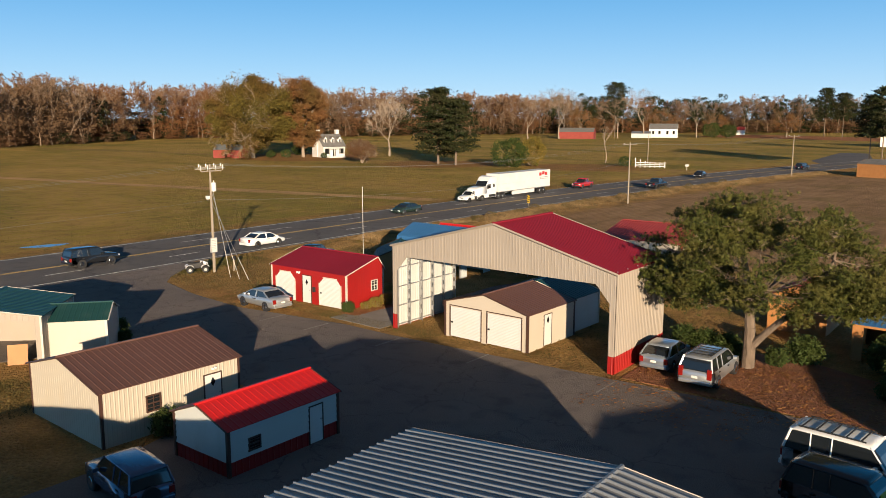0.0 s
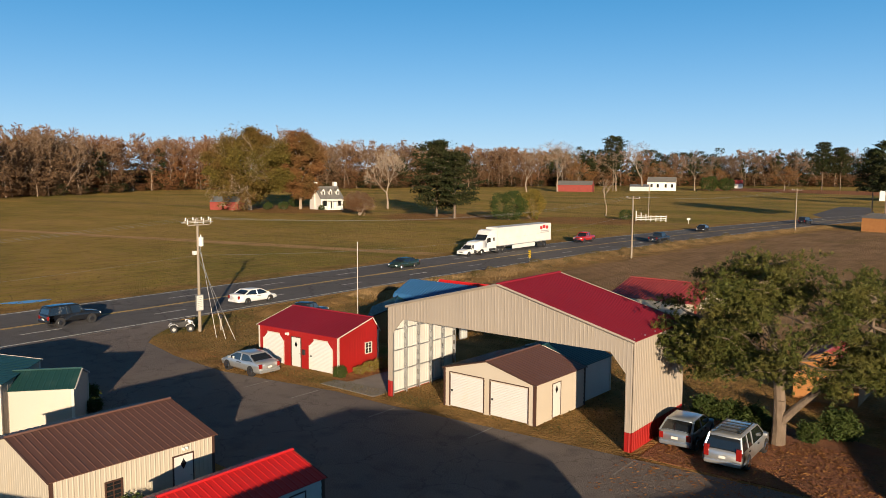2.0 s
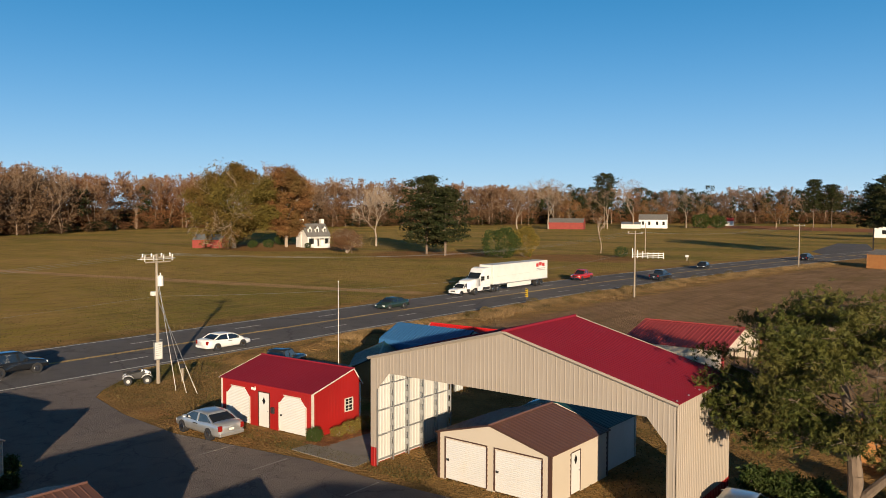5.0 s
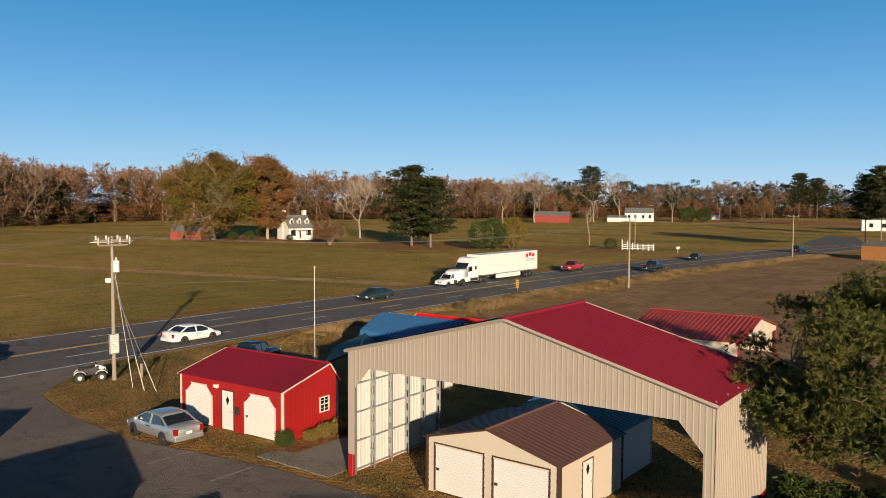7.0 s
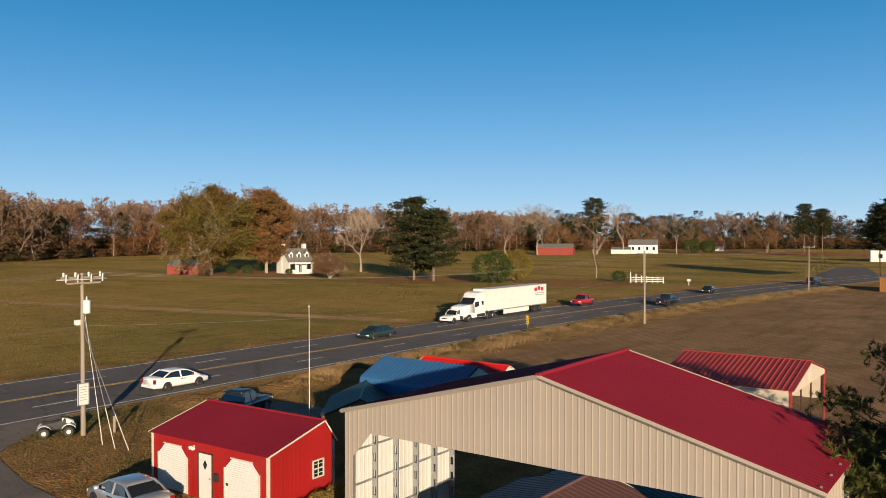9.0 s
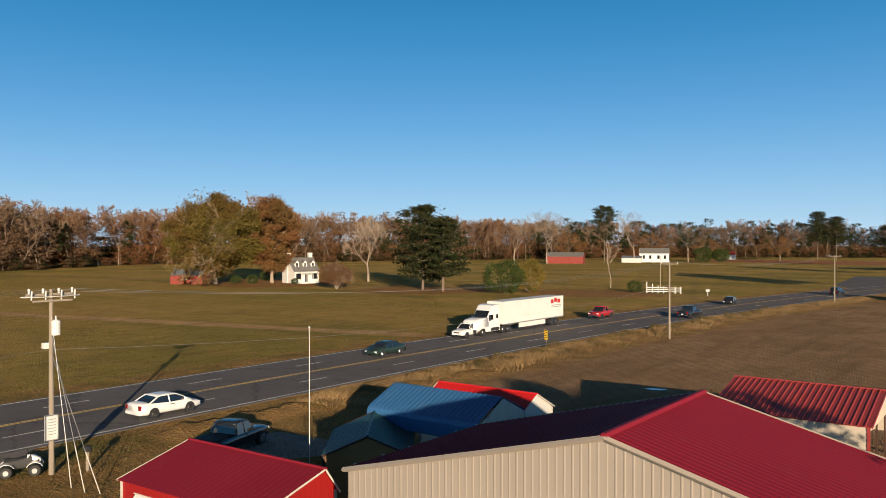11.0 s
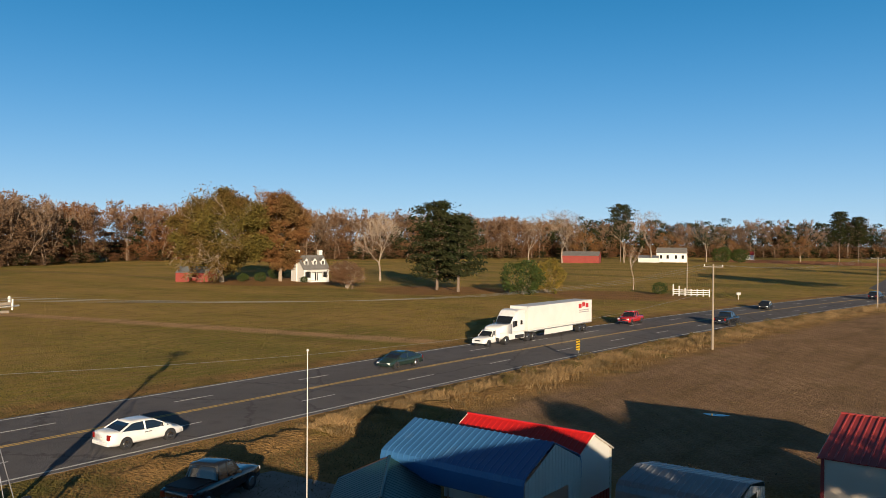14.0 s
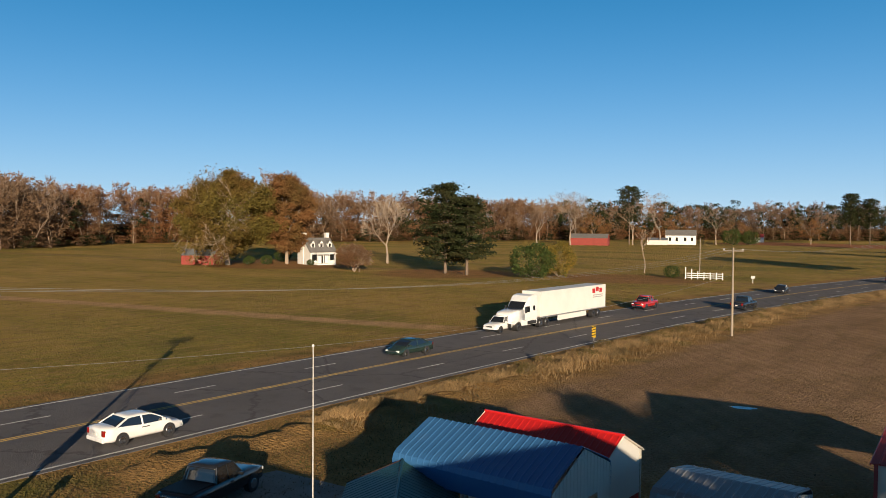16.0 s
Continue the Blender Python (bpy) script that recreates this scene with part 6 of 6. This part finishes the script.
def car(kind, paint, name, label, x, y, turn, rack=False, price=False, spare=False, group="", scale=1.0):
    ln, w, belt, roof, hood, tail, (fb, ft, rt, rb), wr, axles = SHAPES[kind]
    h = ln / 2
    L = thing(name, pose(x, y, 0.03, 0, 0, turn) @ Matrix.Scale(scale, 4), label, "car" if kind != "pickup" else "pickup truck", group)
    z0 = 0.26 if kind in ("sedan", "hatch", "minivan") else 0.36
    st = [(-h, w * 0.86, z0 + 0.12, tail - 0.14), (-h + 0.1, w * 0.95, z0 + 0.04, tail - 0.03), (-h + 0.5, w, z0, tail), (rb, w, z0, max(tail, belt)), (-0.2, w, z0, belt), (fb - 0.1, w, z0, belt),
          (fb + 0.15, w, z0, belt - 0.02), (h - 0.75, w * 0.99, z0, hood), (h - 0.25, w * 0.94, z0 + 0.02, hood - 0.07), (h - 0.06, w * 0.84, z0 + 0.06, hood - 0.2), (h, w * 0.74, z0 + 0.12, hood - 0.3)]
    body = part("body", loft([ring(*s) for s in st], 12), paint, L, smooth=False)
    for p in body.data.polygons:
        p.use_smooth = True
    # cabin: rounded glass core under a crowned roof, with painted pillars
    tw, bw = w * 0.77, w * 0.94

    def hoop(x, z, k):
        hw = bw + (tw - bw) * k
        return [(x, -bw, belt - 0.05), (x, bw, belt - 0.05), (x, hw + 0.02, z - 0.06), (x, hw * 0.8, z), (x, -hw * 0.8, z), (x, -hw - 0.02, z - 0.06)]
    low = belt + 0.02
    core = [hoop(rb, low, 0.05), hoop(rb + (rt - rb) * 0.55, belt + (roof - belt) * 0.60, 0.6), hoop(rt, roof - 0.06, 0.97), hoop((rt + ft) / 2, roof - 0.03, 1.0),
            hoop(ft, roof - 0.06, 0.97), hoop(ft + (fb - ft) * 0.5, belt + (roof - belt) * 0.56, 0.55), hoop(fb, low, 0.05)]
    part("window_glass", loft(core, 6), GLASS_DARK, L)

    def cap(x, z, q):
        return [(x, -tw * q - 0.03, z - 0.075), (x, tw * q + 0.03, z - 0.075), (x, tw * q, z - 0.02), (x, tw * 0.6 * q, z + 0.012), (x, -tw * 0.6 * q, z + 0.012), (x, -tw * q, z - 0.02)]
    part("roof", loft([cap(rt - 0.10, roof - 0.07, 0.97), cap(rt + 0.15, roof - 0.015, 1.0), cap((rt + ft) / 2, roof, 1.01), cap(ft - 0.15, roof - 0.015, 1.0), cap(ft + 0.08, roof - 0.06, 0.97)], 6), paint, L, smooth=True)
    side = [(fb, ft, 0.035), (rb, rt, 0.06)]
    mids = [(rt + ft) / 2 + 0.12] + ([rt + 0.75] if kind in ("minivan", "suv", "large_suv", "sedan") else [])
    for s in (-1, 1):
        for a, b, r in side:
            part("pillar", rods(((a, s * (bw - 0.01), belt - 0.03), (b, s * (tw + 0.0), roof - 0.06), r, r * 0.9), n=6), paint, L)
        for m in mids:
            part("pillar", rods(((m, s * (bw + 0.005), belt - 0.03), (m - 0.03, s * (tw + 0.025), roof - 0.07), 0.03), n=5), paint, L)
        part("side_mirror", boxes((fb - 0.42, fb - 0.28, min(s * w * 0.96, s * (w + 0.2)), max(s * w * 0.96, s * (w + 0.2)), belt - 0.02, belt + 0.14), bevel=0.03), paint, L)
        part("headlight", boxes((h - 0.34, h - 0.03, min(s * w * 0.5, s * w * 0.86), max(s * w * 0.5, s * w * 0.86), hood - 0.32, hood - 0.16), bevel=0.03), LAMP_CLEAR, L)
        part("tail_light", boxes((-h - 0.01, -h + 0.16, min(s * w * 0.66, s * w * 0.93), max(s * w * 0.66, s * w * 0.93), tail - 0.42, tail - (0.1 if kind != "minivan" else -0.15)), bevel=0.03), LAMP_RED, L)
        for m in ([0.1] if kind == "pickup" else [0.12, rt + 0.8]):
            part("door_handle", boxes((m - 0.1, m + 0.1, min(s * w * 0.97, s * (w + 0.025)), max(s * w * 0.97, s * (w + 0.025)), belt - 0.2, belt - 0.16)), DARK, L)
    part("front_bumper", boxes((h - 0.14, h + 0.04, -w * 0.8, w * 0.8, z0 + 0.05, z0 + 0.26), bevel=0.04), paint if kind != "pickup" else CHROME, L)
    part("grille", boxes((h - 0.03, h + 0.02, -w * 0.42, w * 0.42, hood - 0.36, hood - 0.22), bevel=0.01), DARK, L)
    part("rear_bumper", boxes((-h - 0.06, -h + 0.14, -w * 0.9, w * 0.9, z0 + 0.04, z0 + 0.26), bevel=0.05), paint if kind != "pickup" else CHROME, L)
    part("number_plate", boxes((-h - 0.03, -h + 0.02, -0.16, 0.16, 0.62, 0.75)), CERAMIC, L)
    for a in axles:
        for s in (-1, 1):
            part("wheel_arch", rods(((a, s * (w - 0.25), wr), (a, s * (w + 0.012), wr), wr + 0.05), n=20), DARK, L)
            wh = part("wheel", rods(((a, s * (w - 0.2), wr - 0.02), (a, s * (w + 0.03), wr - 0.02), wr), n=20), DARK, L)
            part("rim", rods(((a, s * (w + 0.02), wr - 0.02), (a, s * (w + 0.045), wr - 0.02), wr * 0.66, wr * 0.58), n=14), CHROME, wh)
    if kind == "pickup":
        part("bed_liner", boxes((-h + 0.2, rb - 0.15, -w * 0.82, w * 0.82, belt - 0.06, belt + 0.045)), DARK, L)
    if rack:
        rk = [(rt + 0.2, ft - 0.2, s * tw * 0.85 - 0.02, s * tw * 0.85 + 0.02, roof + 0.03, roof + 0.075) for s in (-1, 1)]
        rk += [(q, q + 0.05, -tw * 0.85, tw * 0.85, roof + 0.035, roof + 0.07) for q in np.linspace(rt + 0.3, ft - 0.4, 5).tolist()]
        part("roof_rack", boxes(*rk), DARK, L)
    if spare:
        part("spare_wheel", rods(((-h - 0.18, 0.1, 0.85), (-h, 0.1, 0.85), 0.33), n=18), DARK, L)
    if price:
        part("price_bar", boxes((fb - 0.25, fb - 0.1, -0.45, 0.15, belt + 0.23, belt + 0.3)), GREEN_INK, L)
    return L


car("sedan", CAR_SILVER, "sedan", "silver four-door sedan parked nose to the kerb", -36.6, 30.3, 176, scale=0.94)
car("hatch", CAR_LIGHTBLUE, "hatchback", "pale blue-silver hatchback beside the tall cover", -8.7, 35.1, 93, scale=0.95)
car("minivan", CAR_SILVER, "minivan", "silver minivan parked beside the pine", -6.0, 34.3, 91, rack=True, scale=0.92)
car("large_suv", CAR_WHITE, "large_suv", "white large sport utility vehicle with roof rack", 2.8, 25.3, -6, rack=True)
car("suv", CAR_BLACK, "suv", "dark sport utility vehicle with price lettering on the windscreen", 3.3, 22.4, -10, price=True)
car("suv", CAR_BLUE, "small_suv", "blue-grey small sport utility vehicle with spare wheel", -17.7, 8.5, 172, spare=True, scale=0.9)
car("pickup", CAR_BLACK, "pickup", "black pickup parked on the verge", -46.7, 44.6, 106, scale=0.92)
car("hatch", CAR_BLACK, "hatchback", "dark hatchback in the shade behind the cover", -22.5, 43.5, 100)
G = "traffic on the highway"
car("suv", CAR_WHITE, "suv", "white sport utility vehicle on the highway", centre(97) - 4.9, 97.5, -90, group=G)
car("sedan", CAR_GREEN, "sedan", "dark green sedan on the highway", centre(79) - 1.9, 79, -91, group=G)
car("pickup", CAR_RED, "pickup", "red pickup on the highway", centre(131) - 5.0, 131, -88, group=G)
car("pickup", CAR_BLACK, "pickup", "black pickup on the highway", centre(140) + 5.2, 140, 86, group=G)
car("suv", CAR_BLACK, "suv", "black sport utility vehicle on the highway", centre(31) + 1.8, 31, 90, group=G)
car("sedan", CAR_WHITE, "sedan", "white sedan on the highway", centre(47) + 5.0, 48, 90, group=G)
car("sedan", CAR_BLACK, "sedan", "black sedan far along the highway", centre(172) - 2.0, 172, -84, group=G)
car("suv", CAR_BLACK, "suv", "black sport utility vehicle near the junction", centre(215) + 2.0, 215, 80, group=G)


def semi(x, y, turn):
    """A tractor with sleeper and its box trailer; the nose points along +x."""
    L = thing("semi_truck", pose(x, y, 0.035, 0, 0, turn), "white semi truck with long white box trailer", "truck")
    part("hood", loft([ring(5.9, 1.16, 0.75, 2.36), ring(7.3, 1.13, 0.7, 2.24), ring(8.2, 1.08, 0.65, 2.08), ring(8.5, 0.98, 0.65, 1.88)], 12), CAR_WHITE, L, smooth=True)
    part("cab", loft([ring(3.3, 1.22, 0.9, 3.75), ring(4.2, 1.24, 0.9, 3.85), ring(4.9, 1.22, 0.9, 3.7), ring(5.45, 1.19, 0.9, 3.1), ring(6.1, 1.14, 0.9, 2.28)], 12), CAR_WHITE, L)
    part("windscreen", loft([[(5.50, -1.0, 3.09), (5.50, 1.0, 3.09), (5.40, 1.0, 3.05), (5.40, -1.0, 3.05)], [(6.13, -1.0, 2.33), (6.13, 1.0, 2.33), (6.03, 1.0, 2.29), (6.03, -1.0, 2.29)]], 4), GLASS_DARK, L)
    for s in (-1, 1):
        part("side_window", boxes((5.0, 5.7, min(s * 1.16, s * 1.26), max(s * 1.16, s * 1.26), 1.95, 2.6)), GLASS_DARK, L)
        part("sleeper_window", boxes((3.9, 4.3, min(s * 1.16, s * 1.27), max(s * 1.16, s * 1.27), 2.1, 2.6)), GLASS_DARK, L)
        part("mirror", boxes((5.9, 6.0, min(s * 1.3, s * 1.5), max(s * 1.3, s * 1.5), 1.9, 2.6), bevel=0.02), DARK, L)
        part("headlight", boxes((8.0, 8.4, min(s * 0.7, s * 0.98), max(s * 0.7, s * 0.98), 1.15, 1.4), bevel=0.04), LAMP_CLEAR, L)
        part("side_fairing", boxes((3.35, 6.5, min(s * 0.95, s * 1.21), max(s * 0.95, s * 1.21), 0.5, 1.15), bevel=0.04), CAR_WHITE, L)
        part("fuel_tank", rods(((3.6, s * 1.0, 0.75), (5.4, s * 1.0, 0.75), 0.3), n=14), DARK, L)
        part("steps", boxes((5.4, 6.1, min(s * 0.9, s * 1.2), max(s * 0.9, s * 1.2), 0.4, 0.9)), DARK, L)
    part("grille", boxes((8.44, 8.53, -0.6, 0.6, 0.95, 1.72), bevel=0.03), CHROME, L)
    part("grille_guard", boxes((8.40, 8.6, -1.05, 1.05, 0.45, 0.9), bevel=0.05), DARK, L)
    part("chassis", boxes((1.0, 6.5, -0.5, 0.5, 0.65, 0.95)), DARK, L)
    t = part("trailer", boxes((-13.4, 2.7, -1.28, 1.28, 1.15, 4.1), bevel=0.03), HOUSE_WHITE, L, "white box trailer body")
    part("rail", boxes((-13.42, 2.72, -1.3, 1.3, 1.08, 1.2)), GALV, t)
    part("skirt", boxes((-8.2, -1.2, -1.27, -1.22, 0.45, 1.1), (-8.2, -1.2, 1.22, 1.27, 0.45, 1.1)), HOUSE_WHITE, t)
    for s in (-1, 1):
        part("logo_bar", boxes(*[(q, q + 0.75, min(s * 1.275, s * 1.3), max(s * 1.275, s * 1.3), z, z + 0.55) for q, z in ((-12.4, 3.15), (-11.45, 3.3), (-10.5, 3.15))]), RED_INK, t)
        part("text_bar", boxes(*[(-12.6, -9.9, min(s * 1.275, s * 1.295), max(s * 1.275, s * 1.295), z, z + 0.12) for z in (2.55, 2.8)]), GREY_INK, t)
    for a in (7.2, 2.6, 1.35, -10.2, -11.5):
        for s in (-1, 1):
            wh = part("wheel", rods(((a, s * 0.72, 0.5), (a, s * 1.24, 0.5), 0.5), n=18), DARK, L)
            part("rim", rods(((a, s * 1.23, 0.5), (a, s * 1.27, 0.5), 0.3, 0.26), n=14), CHROME, wh)


semi(centre(104) - 4.9, 106.0, -90.5)


def quad_bike(x, y, turn):
    L = thing("quad_bike", pose(x, y, 0, 0, 0, turn), "small white and black quad bike at the foot of the pole", "quad bike")
    part("body", loft([ring(-0.75, 0.22, 0.38, 0.72), ring(-0.3, 0.18, 0.36, 0.78), ring(0.15, 0.18, 0.36, 0.86), ring(0.45, 0.24, 0.38, 0.98), ring(0.85, 0.2, 0.42, 0.78)], 12), DARK, L, smooth=True)
    part("seat", loft([ring(-0.72, 0.16, 0.74, 0.88), ring(-0.3, 0.17, 0.72, 0.84), ring(0.15, 0.12, 0.78, 0.92)], 12), DARK, L, smooth=True)
    part("front_cowl", loft([ring(0.3, 0.2, 0.8, 1.0), ring(0.62, 0.24, 0.72, 0.94), ring(0.92, 0.16, 0.66, 0.8)], 12), CAR_WHITE, L, smooth=True)
    part("handlebar", rods(((0.28, -0.42, 1.16), (0.34, -0.12, 1.08), 0.025), ((0.34, -0.12, 1.08), (0.34, 0.12, 1.08), 0.025), ((0.34, 0.12, 1.08), (0.28, 0.42, 1.16), 0.025), ((0.42, 0, 0.8), (0.34, 0, 1.08), 0.035)), DARK, L)
    part("rack", rods(*[((-0.95, q, 0.86), (-0.5, q, 0.86), 0.016) for q in (-0.3, -0.1, 0.1, 0.3)], ((-0.95, -0.3, 0.86), (-0.95, 0.3, 0.86), 0.016), ((-0.5, -0.3, 0.86), (-0.5, 0.3, 0.86), 0.016)), DARK, L)
    for s in (-1, 1):
        for c in (-0.62, 0.66):
            arc = [(c + 0.40 * math.cos(t), 0.30 + 0.40 * math.sin(t)) for t in (math.pi * k / 7 for k in range(1, 7))]
            bm = bmesh.new()
            rows = [[bm.verts.new((px, s * w, pz + e)) for w, e in ((0.2, 0.0), (0.56, 0.0), (0.56, 0.03), (0.2, 0.03))] for px, pz in arc]
            for a, b in zip(rows, rows[1:]):
                for k in range(4):
                    bm.faces.new((a[k], a[(k + 1) % 4], b[(k + 1) % 4], b[k]))
            bm.faces.new(rows[0])
            bm.faces.new(rows[-1])
            part("fender", bm, CAR_WHITE, L)
            wh = part("wheel", rods(((c, s * 0.32, 0.30), (c, s * 0.38, 0.30), 0.24, 0.30), ((c, s * 0.38, 0.30), (c, s * 0.54, 0.30), 0.30), ((c, s * 0.54, 0.30), (c, s * 0.60, 0.30), 0.30, 0.24), n=16), DARK, L)
            part("rim", rods(((c, s * 0.59, 0.30), (c, s * 0.62, 0.30), 0.13), n=10), GALV, wh)


quad_bike(-51.2, 35.0, 60)
